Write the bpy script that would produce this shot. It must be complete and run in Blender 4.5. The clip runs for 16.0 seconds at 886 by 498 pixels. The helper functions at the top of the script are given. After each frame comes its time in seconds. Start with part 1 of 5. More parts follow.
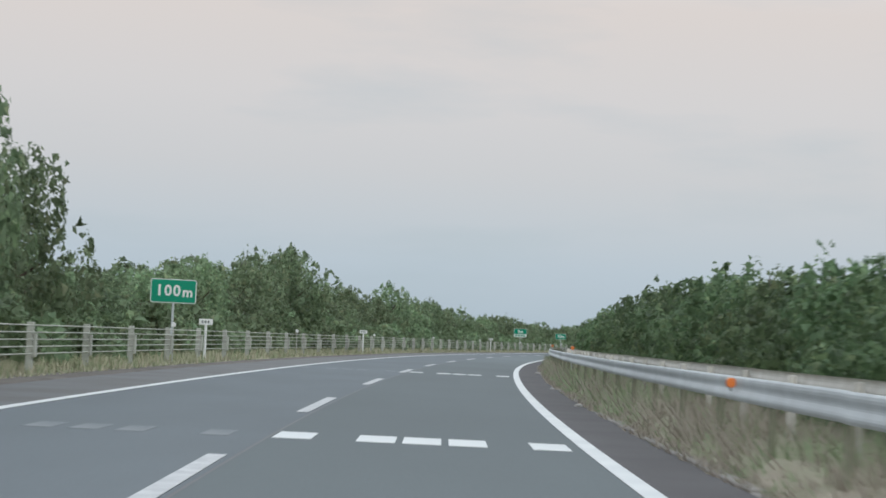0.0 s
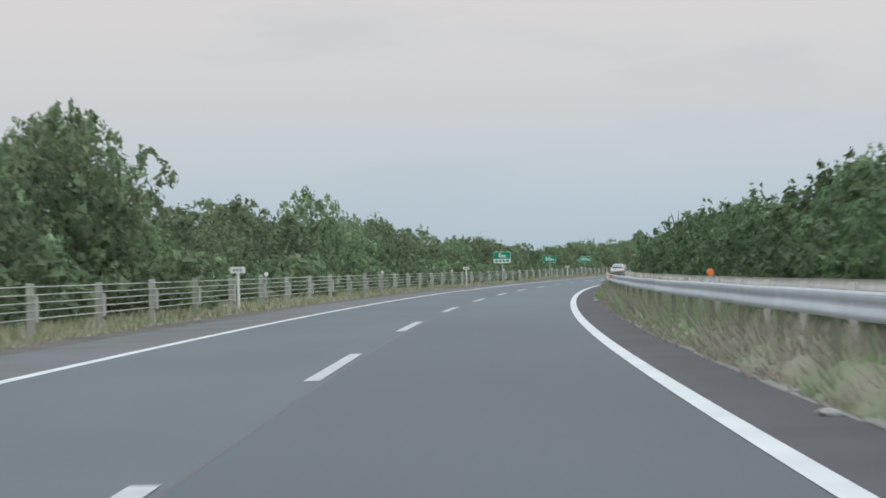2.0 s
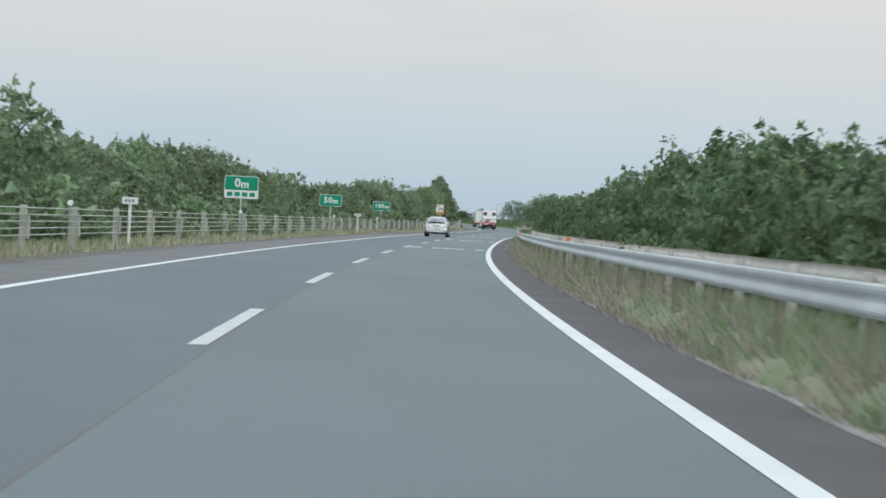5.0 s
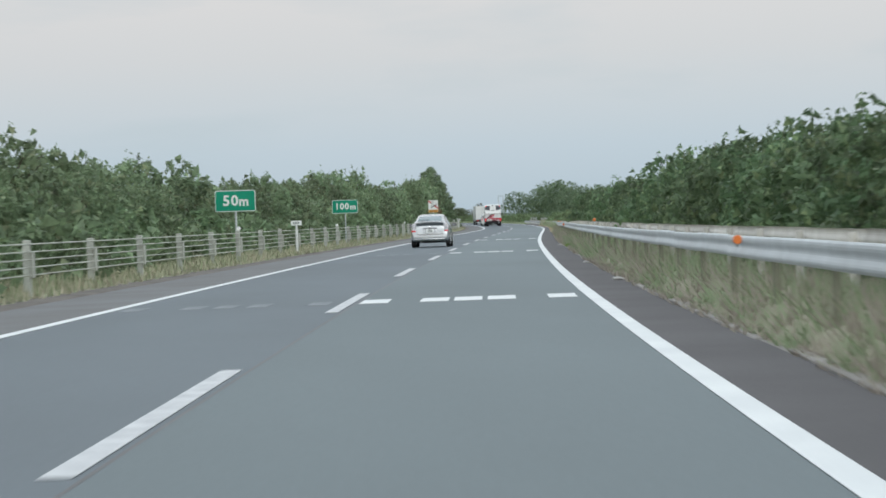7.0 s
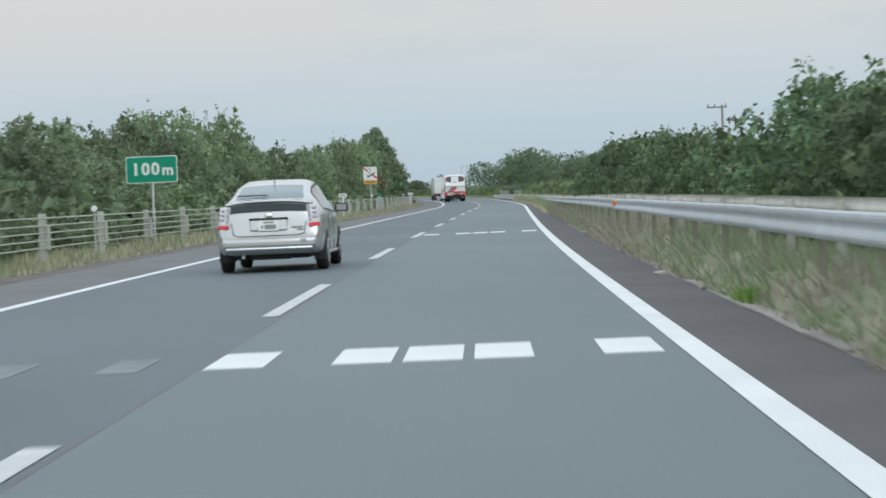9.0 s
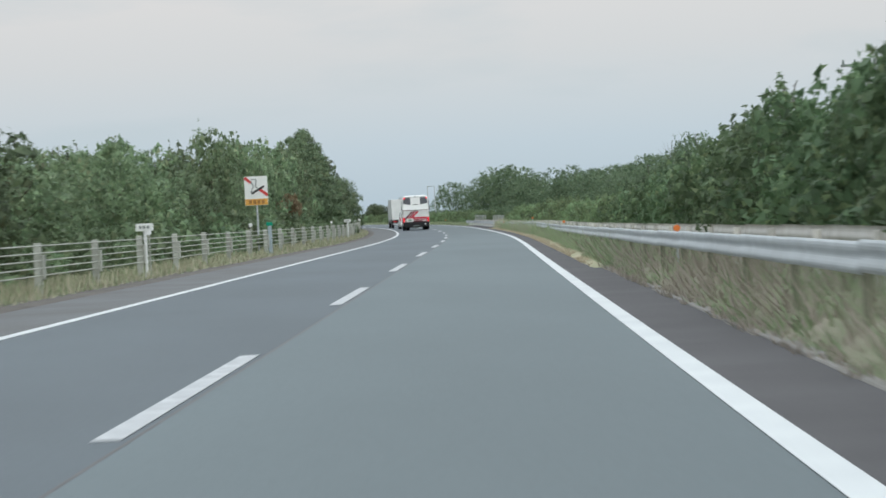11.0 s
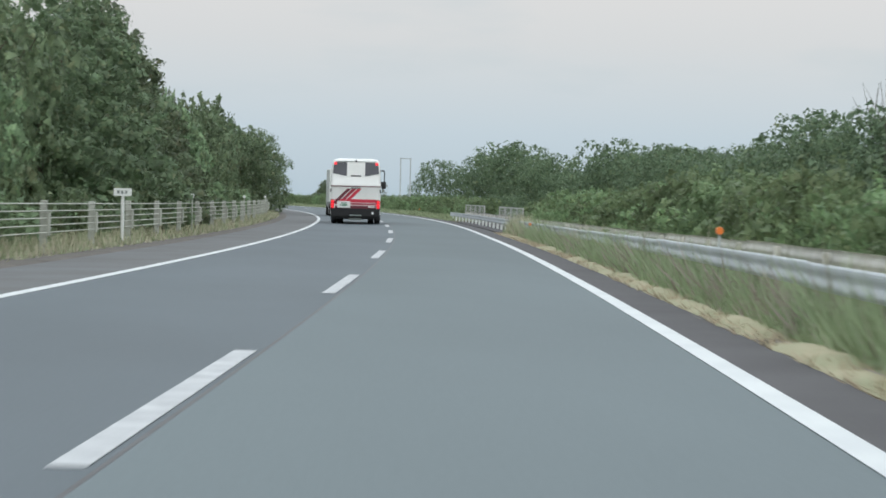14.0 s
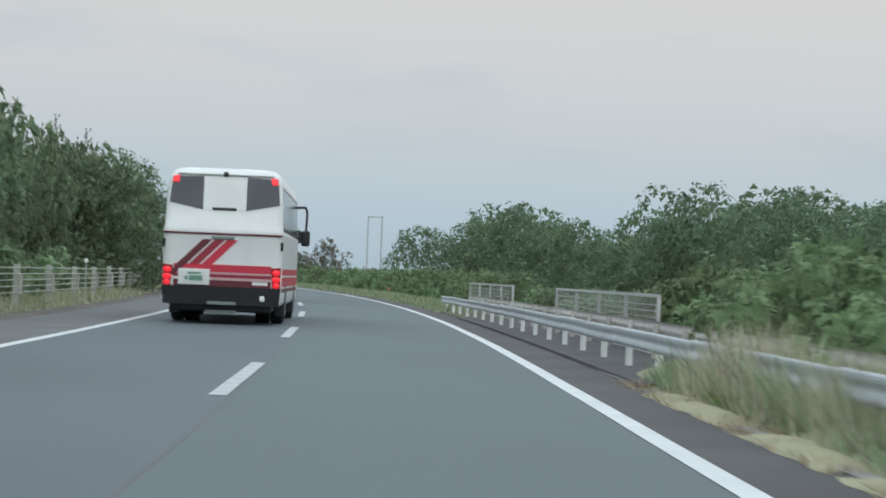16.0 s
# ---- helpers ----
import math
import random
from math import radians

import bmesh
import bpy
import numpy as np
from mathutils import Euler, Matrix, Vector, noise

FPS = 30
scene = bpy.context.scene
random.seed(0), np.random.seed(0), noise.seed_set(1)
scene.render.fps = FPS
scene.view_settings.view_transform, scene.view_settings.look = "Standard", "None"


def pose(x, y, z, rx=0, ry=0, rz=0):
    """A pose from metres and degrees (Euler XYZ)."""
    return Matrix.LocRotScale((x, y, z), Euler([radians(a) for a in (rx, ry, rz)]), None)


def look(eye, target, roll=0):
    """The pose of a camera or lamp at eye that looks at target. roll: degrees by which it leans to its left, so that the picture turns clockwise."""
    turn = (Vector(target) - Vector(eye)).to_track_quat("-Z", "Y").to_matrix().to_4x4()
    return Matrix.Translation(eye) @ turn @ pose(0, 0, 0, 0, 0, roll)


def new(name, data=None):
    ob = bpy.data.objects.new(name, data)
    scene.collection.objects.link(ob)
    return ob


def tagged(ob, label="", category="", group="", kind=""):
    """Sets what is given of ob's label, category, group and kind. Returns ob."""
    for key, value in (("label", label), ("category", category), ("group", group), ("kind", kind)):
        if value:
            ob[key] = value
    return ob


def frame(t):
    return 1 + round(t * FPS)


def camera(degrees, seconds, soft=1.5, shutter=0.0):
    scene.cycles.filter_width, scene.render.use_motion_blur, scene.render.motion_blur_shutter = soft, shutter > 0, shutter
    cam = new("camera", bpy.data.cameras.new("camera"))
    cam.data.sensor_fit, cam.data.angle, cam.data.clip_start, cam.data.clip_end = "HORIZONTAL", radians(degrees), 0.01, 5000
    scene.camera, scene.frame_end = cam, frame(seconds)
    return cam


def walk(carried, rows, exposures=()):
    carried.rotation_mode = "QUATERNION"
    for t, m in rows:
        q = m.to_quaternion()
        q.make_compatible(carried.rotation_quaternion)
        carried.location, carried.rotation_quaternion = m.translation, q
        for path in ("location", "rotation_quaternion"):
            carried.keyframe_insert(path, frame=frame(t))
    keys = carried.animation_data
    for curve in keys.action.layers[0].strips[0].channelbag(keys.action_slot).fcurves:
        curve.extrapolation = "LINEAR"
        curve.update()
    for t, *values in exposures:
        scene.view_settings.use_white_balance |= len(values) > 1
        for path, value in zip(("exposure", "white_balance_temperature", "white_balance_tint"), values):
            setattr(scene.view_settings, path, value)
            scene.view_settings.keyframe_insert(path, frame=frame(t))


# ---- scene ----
# The expressway is laid out by distance s along the lane divider and offset l to the left of it.
cam = camera(21.2, 16.0, soft=1.65, shutter=0.25)

EYE_HEIGHT = 1.137
KNOT = [-40 + 25 * i for i in range(44)]
BEND = [-1.13, -0.93, -0.73, -0.54, -0.46, -0.66, -0.71, -0.53, -0.6, -0.54, -0.48, -0.5, -0.34, -0.25, -0.09,
        -0.23, -0.17, -0.05, 0.0, -0.06, 0.15, 0.33, 0.32, 0.53, 0.49, 0.51, 0.75, 0.99, 1.21, 1.41, 1.59, 1.77,
        1.94, 2.1, 2.25] + [2.3] * 9
SAG = [-0.15, -0.15, -0.14, -0.09, -0.14, -0.05, 0.19, -0.09, -0.12, -0.01, 0.07, 0.12, 0.1, 0.14, -0.03, -0.11,
       -0.01, 0.09, 0.08, -0.05, -0.2, 0.01, 0.42, 0.51, 0.32, 0.16, 0.13, 0.13, 0.13, 0.12] + [0.12] * 14
S = np.arange(-40.0, 1001.0)
bend = np.interp(S, KNOT, BEND) / 1000
HEAD = np.concatenate([[0], np.cumsum((bend[1:] + bend[:-1]) / 2)])
HEAD -= np.interp(0, S, HEAD)
mid_head = (HEAD[1:] + HEAD[:-1]) / 2
RX = np.concatenate([[0], np.cumsum(-np.sin(mid_head))])
RY = np.concatenate([[0], np.cumsum(np.cos(mid_head))])
RX -= np.interp(0, S, RX)
RY -= np.interp(0, S, RY)
slope = np.cumsum(np.interp(S, KNOT, SAG) / 10000)
slope -= np.interp(300, S, slope)
RZ = np.cumsum(slope)
RZ -= np.interp(300, S, RZ)


def heading(s):
    return float(np.interp(s, S, HEAD))


def at(s, l, z=0.0):
    """The point s metres along the road, l metres left of the divider, z above the road."""
    a = heading(s)
    return Vector((float(np.interp(s, S, RX)) - math.cos(a) * l, float(np.interp(s, S, RY)) - math.sin(a) * l,
                   float(np.interp(s, S, RZ)) + z))


def road_pose(s, l, z=0.0, turn=0.0):
    """A pose at that place whose y axis points along the road."""
    p = at(s, l, z)
    rise = math.degrees(math.atan(float(np.interp(s + 3, S, RZ) - np.interp(s - 1, S, RZ)) / 4))
    return pose(p.x, p.y, p.z, rise, 0, math.degrees(heading(s)) + turn)


# seconds, s, l, yaw off the road's heading, pitch, roll
DRIVE = [
    (0.0, -13.05, -1.68, -1.18, 2.13, -2.71), (0.5, 3.90, -1.83, -0.15, 1.89, -1.20),
    (1.0, 21.29, -1.87, 0.34, 1.35, 0.00), (1.5, 38.40, -1.78, 0.60, 1.03, 1.25),
    (2.0, 55.35, -1.75, 0.48, 0.49, 1.26), (2.5, 73.21, -1.71, 0.22, 0.15, 1.10),
    (3.0, 90.28, -1.77, 0.38, 0.14, 1.19), (3.5, 108.05, -1.71, 0.10, 0.03, 0.27),
    (4.0, 124.94, -1.66, -0.49, -0.10, -0.95), (4.5, 142.39, -1.63, -1.38, -0.40, -2.99),
    (4.7, 149.59, -1.60, -1.64, -0.62, -3.37), (5.4, 173.70, -1.68, -1.25, -0.75, -2.20),
    (6.1, 197.80, -1.80, -0.45, -0.72, -0.20), (6.8, 221.95, -1.91, 0.22, -0.69, 1.53),
    (7.0, 228.94, -1.97, 0.44, -0.68, 2.01), (7.5, 245.79, -2.00, 0.90, -0.68, 2.39),
    (8.0, 262.86, -2.08, 1.00, -1.00, 2.30), (8.5, 279.60, -2.13, 0.78, -1.34, 2.27),
    (9.0, 296.76, -2.15, 0.90, -1.34, 2.45), (9.5, 314.10, -2.22, 0.92, -1.39, 2.92),
    (10.1, 335.15, -2.20, 0.95, -1.22, 3.00), (10.7, 356.35, -2.16, 0.94, -0.92, 2.95),
    (11.4, 381.05, -2.11, 0.90, -0.58, 2.80), (12.0, 402.25, -2.06, 0.87, -0.49, 2.40),
    (12.5, 419.90, -1.97, 0.75, -0.82, 0.37), (13.0, 435.70, -1.87, 0.52, -1.33, -1.36),
    (13.5, 452.82, -1.79, 0.56, -1.29, -2.07), (14.0, 470.15, -1.65, 0.69, -1.04, -1.35),
    (14.5, 487.50, -1.56, 0.84, -0.36, 0.82), (15.0, 504.05, -1.57, 0.90, 1.08, 2.72),
    (15.5, 520.60, -1.50, -0.14, 1.28, 0.30), (16.0, 538.58, -1.44, -1.17, 0.87, -2.30)]
# the car rides a little higher or lower on its springs
RIDE = ((0.0, 0.0), (0.5, 0.025), (1.5, -0.015), (2.5, -0.02), (3.0, 0.0), (3.5, -0.008), (4.0, -0.025), (5.0, 0.0), (7.0, 0.0), (8.0, 0.02), (9.0, 0.0), (13.0, 0.0), (14.0, -0.015),
        (14.5, 0.0), (15.5, 0.008), (16.0, -0.02))
rows = []
for t, s, l, yaw, pitch, roll in DRIVE:
    p = at(s, l, EYE_HEIGHT + float(np.interp(t, [r[0] for r in RIDE], [r[1] for r in RIDE])))
    rows.append((t, pose(p.x, p.y, p.z, 90 + pitch, roll, math.degrees(heading(s)) + yaw)))
walk(cam, rows, [(0.0, -0.17, 6160, 5.5), (2.5, -0.13, 6120, 5), (4.0, -0.08, 6080, 3.5), (4.5, -0.02, 6070, 3), (7.0, -0.06, 6160, 4), (9.5, -0.05, 6060, 3), (12.0, -0.03, 6220, 4), (13.0, -0.02, 6080, 2.5),
            (14.5, 0.0, 6240, 4.5), (15.5, -0.14, 6050, 3), (16.0, -0.18, 5960, 1.5)])

# ---- world and sun ----
world = bpy.data.worlds.new("overcast_dusk")
scene.world = world
world.use_nodes = True
wn, wl = world.node_tree.nodes, world.node_tree.links
wn.clear()


def wnode(kind, **values):
    n = wn.new(kind)
    for key, value in values.items():
        n.inputs[key].default_value = value
    return n


out = wn.new("ShaderNodeOutputWorld")
back = wnode("ShaderNodeBackground", Strength=1.0)
coord = wn.new("ShaderNodeTexCoord")
split = wn.new("ShaderNodeSeparateXYZ")
wl.new(coord.outputs["Generated"], split.inputs[0])
ramp = wn.new("ShaderNodeValToRGB")
ramp.color_ramp.elements[0].position, ramp.color_ramp.elements[0].color = 0.0, (0.455, 0.535, 0.615, 1)
ramp.color_ramp.elements[1].position, ramp.color_ramp.elements[1].color = 1.0, (1.30, 1.34, 1.435, 1)
for place, colour in ((0.03, (0.512, 0.570, 0.651, 1)), (0.07, (0.642, 0.608, 0.627, 1)), (0.10, (0.715, 0.645, 0.638, 1)), (0.14, (0.78, 0.662, 0.615, 1)),
                      (0.32, (1.12, 1.12, 1.158, 1))):
    ramp.color_ramp.elements.new(place).color = colour
wl.new(split.outputs["Z"], ramp.inputs[0])
# thin bands of bluish cloud, stretched along the horizon
stretch = wn.new("ShaderNodeMapping")
stretch.inputs["Scale"].default_value = (4.0, 4.0, 17.0)
wl.new(coord.outputs["Generated"], stretch.inputs[0])
cloud = wnode("ShaderNodeTexNoise", Scale=1.6, Detail=5.0, Roughness=0.55)
wl.new(stretch.outputs[0], cloud.inputs["Vector"])
mask = wn.new("ShaderNodeMapRange")
mask.inputs["From Min"].default_value, mask.inputs["From Max"].default_value = 0.53, 0.74
wl.new(cloud.outputs["Fac"], mask.inputs["Value"])
tint = wn.new("ShaderNodeMix")
tint.data_type, tint.blend_type = "RGBA", "MIX"
tint.inputs["B"].default_value = (0.43, 0.50, 0.56, 1)
half = wn.new("ShaderNodeMath")
half.operation = "MULTIPLY"
half.inputs[1].default_value = 0.32
wl.new(mask.outputs[0], half.inputs[0])
wl.new(half.outputs[0], tint.inputs["Factor"])
wl.new(ramp.outputs[0], tint.inputs["A"])
sky = wn.new("ShaderNodeTexSky")
sky.sky_type, sky.sun_disc = "NISHITA", False
sky.sun_elevation, sky.sun_rotation = radians(12), radians(200)
dim = wn.new("ShaderNodeVectorMath")
dim.operation = "SCALE"
dim.inputs["Scale"].default_value = 0.012
wl.new(sky.outputs[0], dim.inputs[0])
both = wn.new("ShaderNodeVectorMath")
wl.new(dim.outputs[0], both.inputs[0])
wl.new(tint.outputs["Result"], both.inputs[1])
wl.new(both.outputs[0], back.inputs["Color"])
wl.new(back.outputs[0], out.inputs[0])

sun = new("sun", bpy.data.lights.new("sun", "SUN"))
sun.data.energy, sun.data.angle, sun.data.color = 0.6, radians(25), (1.0, 0.95, 0.88)
sun.matrix_world = look((0, 0, 50), (-6, 52, 12))

# ---- materials ----


def material(name, colour, rough=0.8, metal=0.0, vary=0.25, scale=2.0, fine=40.0, bump=0.0, second=None, spec=0.5, per_object=0.0,
             stretch=(1, 1, 1), edge=0.5):
    """A surface with coarse stains and fine grain, in metres. second: the colour of the coarse patches."""
    m = bpy.data.materials.new(name)
    m.use_nodes = True
    n, l = m.node_tree.nodes, m.node_tree.links
    shader = n["Principled BSDF"]
    shader.inputs["Roughness"].default_value, shader.inputs["Metallic"].default_value = rough, metal
    shader.inputs["Specular IOR Level"].default_value = spec
    where = n.new("ShaderNodeTexCoord")
    mapping = n.new("ShaderNodeMapping")
    mapping.inputs["Scale"].default_value = stretch
    l.new(where.outputs["Object"], mapping.inputs[0])
    big, small = n.new("ShaderNodeTexNoise"), n.new("ShaderNodeTexNoise")
    big.inputs["Scale"].default_value, big.inputs["Detail"].default_value = scale, 4
    small.inputs["Scale"].default_value, small.inputs["Detail"].default_value = fine, 3
    l.new(mapping.outputs[0], big.inputs["Vector"])
    l.new(mapping.outputs[0], small.inputs["Vector"])
    patch = n.new("ShaderNodeMapRange")
    patch.inputs["From Min"].default_value, patch.inputs["From Max"].default_value = edge - 0.16, edge + 0.16
    l.new(big.outputs["Fac"], patch.inputs["Value"])
    mix = n.new("ShaderNodeMix")
    mix.data_type = "RGBA"
    mix.inputs["A"].default_value = (*colour, 1)
    mix.inputs["B"].default_value = (*(second or [c * (1 - vary) for c in colour]), 1)
    l.new(patch.outputs[0], mix.inputs["Factor"])
    grain = n.new("ShaderNodeMapRange")
    grain.inputs["To Min"].default_value, grain.inputs["To Max"].default_value = 1 - vary * 0.6, 1 + vary * 0.6
    l.new(small.outputs["Fac"], grain.inputs["Value"])
    tone = n.new("ShaderNodeVectorMath")
    tone.operation = "SCALE"
    l.new(mix.outputs["Result"], tone.inputs[0])
    last = grain.outputs[0]
    if per_object:
        info = n.new("ShaderNodeObjectInfo")
        shift = n.new("ShaderNodeMapRange")
        shift.inputs["To Min"].default_value, shift.inputs["To Max"].default_value = 1 - per_object, 1 + per_object
        l.new(info.outputs["Random"], shift.inputs["Value"])
        times = n.new("ShaderNodeMath")
        times.operation = "MULTIPLY"
        l.new(shift.outputs[0], times.inputs[0])
        l.new(last, times.inputs[1])
        last = times.outputs[0]
    l.new(last, tone.inputs["Scale"])
    l.new(tone.outputs[0], shader.inputs["Base Color"])
    if bump:
        relief = n.new("ShaderNodeBump")
        relief.inputs["Strength"].default_value, relief.inputs["Distance"].default_value = 0.6, bump
        l.new(small.outputs["Fac"], relief.inputs["Height"])
        l.new(relief.outputs[0], shader.inputs["Normal"])
    return m


def leaves(name, colour, second, old, sheen=0.3, spread=0.26, mottle=0.0):
    """Foliage: each leaf its own tone, each plant its own shade, with light coming through."""
    m = bpy.data.materials.new(name)
    m.use_nodes = True
    n, l = m.node_tree.nodes, m.node_tree.links
    shader = n["Principled BSDF"]
    shader.inputs["Roughness"].default_value, shader.inputs["Specular IOR Level"].default_value = 0.55, sheen
    geo, info = n.new("ShaderNodeNewGeometry"), n.new("ShaderNodeObjectInfo")
    r = n.new("ShaderNodeValToRGB")
    r.color_ramp.elements[0].color, r.color_ramp.elements[1].color = (*colour, 1), (*second, 1)
    r.color_ramp.elements[1].position = 0.85
    r.color_ramp.elements.new(0.97).color = (*old, 1)
    l.new(geo.outputs["Random Per Island"], r.inputs[0])
    shift = n.new("ShaderNodeMapRange")
    shift.inputs["To Min"].default_value, shift.inputs["To Max"].default_value = 1.02 - spread, 1.02 + spread
    l.new(info.outputs["Random"], shift.inputs["Value"])
    tone = n.new("ShaderNodeVectorMath")
    tone.operation = "SCALE"
    l.new(r.outputs[0], tone.inputs[0])
    # noise mottles the leaf colour in place of lit clumps and shaded gaps
    where, patch, clump_tone, both_tones = n.new("ShaderNodeTexCoord"), n.new("ShaderNodeTexNoise"), n.new("ShaderNodeMapRange"), n.new("ShaderNodeMath")
    patch.inputs["Scale"].default_value, patch.inputs["Detail"].default_value, patch.inputs["Roughness"].default_value = 1.1, 5, 0.62
    l.new(where.outputs["Object"], patch.inputs["Vector"])
    clump_tone.inputs["From Min"].default_value, clump_tone.inputs["From Max"].default_value = 0.33, 0.67
    clump_tone.inputs["To Min"].default_value, clump_tone.inputs["To Max"].default_value = 1 - mottle, 1 + mottle
    l.new(patch.outputs["Fac"], clump_tone.inputs["Value"])
    both_tones.operation = "MULTIPLY"
    l.new(clump_tone.outputs[0], both_tones.inputs[0])
    l.new(shift.outputs[0], both_tones.inputs[1])
    l.new(both_tones.outputs[0], tone.inputs["Scale"])
    hue = n.new("ShaderNodeHueSaturation")
    swing = n.new("ShaderNodeMapRange")
    swing.inputs["To Min"].default_value, swing.inputs["To Max"].default_value = 0.485, 0.515
    l.new(info.outputs["Random"], swing.inputs["Value"])
    l.new(swing.outputs[0], hue.inputs["Hue"])
    l.new(tone.outputs[0], hue.inputs["Color"])
    l.new(hue.outputs[0], shader.inputs["Base Color"])
    lit = n.new("ShaderNodeBsdfTranslucent")
    l.new(hue.outputs[0], lit.inputs["Color"])
    add = n.new("ShaderNodeMixShader")
    add.inputs[0].default_value = 0.4
    l.new(shader.outputs[0], add.inputs[1])
    l.new(lit.outputs[0], add.inputs[2])
    l.new(add.outputs[0], n["Material Output"].inputs["Surface"])
    return m


def tone_along(m, stops):
    """Pavement whose tone changes slowly along the road. stops: (metres ahead, factor)."""
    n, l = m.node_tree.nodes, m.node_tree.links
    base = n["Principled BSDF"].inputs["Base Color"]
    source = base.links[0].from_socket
    where, axes, far, tone_ramp, scaled = (n.new("ShaderNode" + k) for k in ("TexCoord", "SeparateXYZ", "MapRange", "ValToRGB", "VectorMath"))
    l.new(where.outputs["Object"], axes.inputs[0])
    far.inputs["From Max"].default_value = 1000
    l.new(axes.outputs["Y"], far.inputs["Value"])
    l.new(far.outputs[0], tone_ramp.inputs[0])
    tone_ramp.color_ramp.elements.remove(tone_ramp.color_ramp.elements[1])
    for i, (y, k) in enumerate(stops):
        e = tone_ramp.color_ramp.elements[0] if i == 0 else tone_ramp.color_ramp.elements.new(y / 1000)
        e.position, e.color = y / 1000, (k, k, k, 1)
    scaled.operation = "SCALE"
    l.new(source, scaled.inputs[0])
    l.new(tone_ramp.outputs[0], scaled.inputs["Scale"])
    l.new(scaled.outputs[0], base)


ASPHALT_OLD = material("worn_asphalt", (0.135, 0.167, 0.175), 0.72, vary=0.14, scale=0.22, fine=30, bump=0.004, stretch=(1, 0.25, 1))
tone_along(ASPHALT_OLD, ((0, 0.71), (40, 0.68), (75, 0.64), (105, 0.76), (150, 0.90), (230, 0.92), (380, 1.0), (495, 1.02), (520, 0.90), (560, 0.82)))
ASPHALT_NEW = material("dark_asphalt", (0.106, 0.129, 0.143), 0.70, vary=0.16, scale=0.3, fine=30, bump=0.004, stretch=(1, 0.3, 1))
SHOULDER = material("shoulder_asphalt", (0.090, 0.086, 0.088), 0.85, vary=0.25, scale=0.5, fine=26, bump=0.005)
SHOULDER_GREY = material("outer_shoulder_asphalt", (0.152, 0.158, 0.160), 0.85, vary=0.3, scale=0.4, fine=24, bump=0.005, second=(0.126, 0.124, 0.122))
TAR = material("tar_joint", (0.055, 0.058, 0.062), 0.5, vary=0.3, scale=2, fine=20)
EARTH_EDGE = material("gritty_verge", (0.15, 0.135, 0.118), 0.95, vary=0.35, scale=0.9, fine=20, bump=0.01)
PAINT = material("road_paint", (0.69, 0.71, 0.70), 0.65, vary=0.12, scale=0.9, fine=35, second=(0.60, 0.62, 0.62))
PAINT_WORN = material("worn_road_paint", (0.58, 0.59, 0.59), 0.7, vary=0.3, scale=3, fine=30, second=(0.40, 0.41, 0.42))
PAINT_GHOST = material("scrubbed_road_paint", (0.205, 0.225, 0.235), 0.75, vary=0.15, scale=1.6, fine=30, second=(0.118, 0.141, 0.154), edge=0.56)
CONCRETE = material("kerb_concrete", (0.30, 0.285, 0.265), 0.9, vary=0.35, scale=1.2, fine=25, second=(0.20, 0.19, 0.17), per_object=0.15)
SOIL = material("dry_grass_soil", (0.25, 0.22, 0.15), 0.95, vary=0.4, scale=0.35, fine=8, second=(0.13, 0.15, 0.08), bump=0.03)
MEDIAN_SOIL = material("dark_median_soil", (0.135, 0.13, 0.085), 0.95, vary=0.4, scale=0.6, fine=10, second=(0.09, 0.105, 0.055), bump=0.03)
FIELD = material("field", (0.09, 0.11, 0.05), 0.95, vary=0.4, scale=0.05, fine=2, second=(0.13, 0.13, 0.07))
GALVANISED = material("galvanised_steel", (0.53, 0.565, 0.58), 0.62, 0.2, vary=0.15, scale=1.5, fine=14, per_object=0.08)
GREY_STEEL = material("dull_steel", (0.25, 0.255, 0.185), 0.85, 0.1, vary=0.3, scale=2, fine=14)
RAIL_CAP = material("chalky_rail", (0.66, 0.65, 0.61), 0.7, 0.1, vary=0.35, scale=1.2, fine=10, second=(0.50, 0.48, 0.44), per_object=0.15)
POST_PAINT = material("pale_post_paint", (0.50, 0.52, 0.47), 0.75, vary=0.35, scale=3, fine=22, second=(0.38, 0.39, 0.34), per_object=0.12)
CABLE = material("steel_cable", (0.52, 0.53, 0.47), 0.6, 0.2, vary=0.3, scale=0.8, fine=30)
SIGN_GREEN = material("sign_green", (0.0, 0.27, 0.155), 0.45, vary=0.08, scale=2, fine=12)
SIGN_WHITE = material("sign_white", (0.78, 0.80, 0.78), 0.45, vary=0.06, scale=3, fine=15)
SIGN_ORANGE = material("sign_orange", (0.72, 0.38, 0.08), 0.5, vary=0.1, scale=4, fine=15)
SIGN_RED = material("sign_red", (0.62, 0.05, 0.05), 0.5, vary=0.1, scale=4, fine=15)
SIGN_BLACK = material("sign_black", (0.03, 0.03, 0.03), 0.5, vary=0.2, scale=4, fine=15)
REFLECTOR = material("orange_reflector", (0.78, 0.21, 0.04), 0.35, vary=0.1, scale=9, fine=60)
LENS_WHITE = material("white_reflector", (0.85, 0.86, 0.85), 0.3, vary=0.05, scale=9, fine=60)
BARK = material("bark", (0.13, 0.10, 0.075), 0.9, vary=0.5, scale=5, fine=30, bump=0.02, stretch=(1, 1, 0.25))
LEAF_TREE = leaves("broad_leaves", (0.172, 0.241, 0.138), (0.235, 0.312, 0.173), (0.286, 0.328, 0.191), mottle=0.44)
LEAF_HEDGE = leaves("hedge_leaves", (0.110, 0.167, 0.089), (0.152, 0.220, 0.111), (0.237, 0.297, 0.151), mottle=0.44)
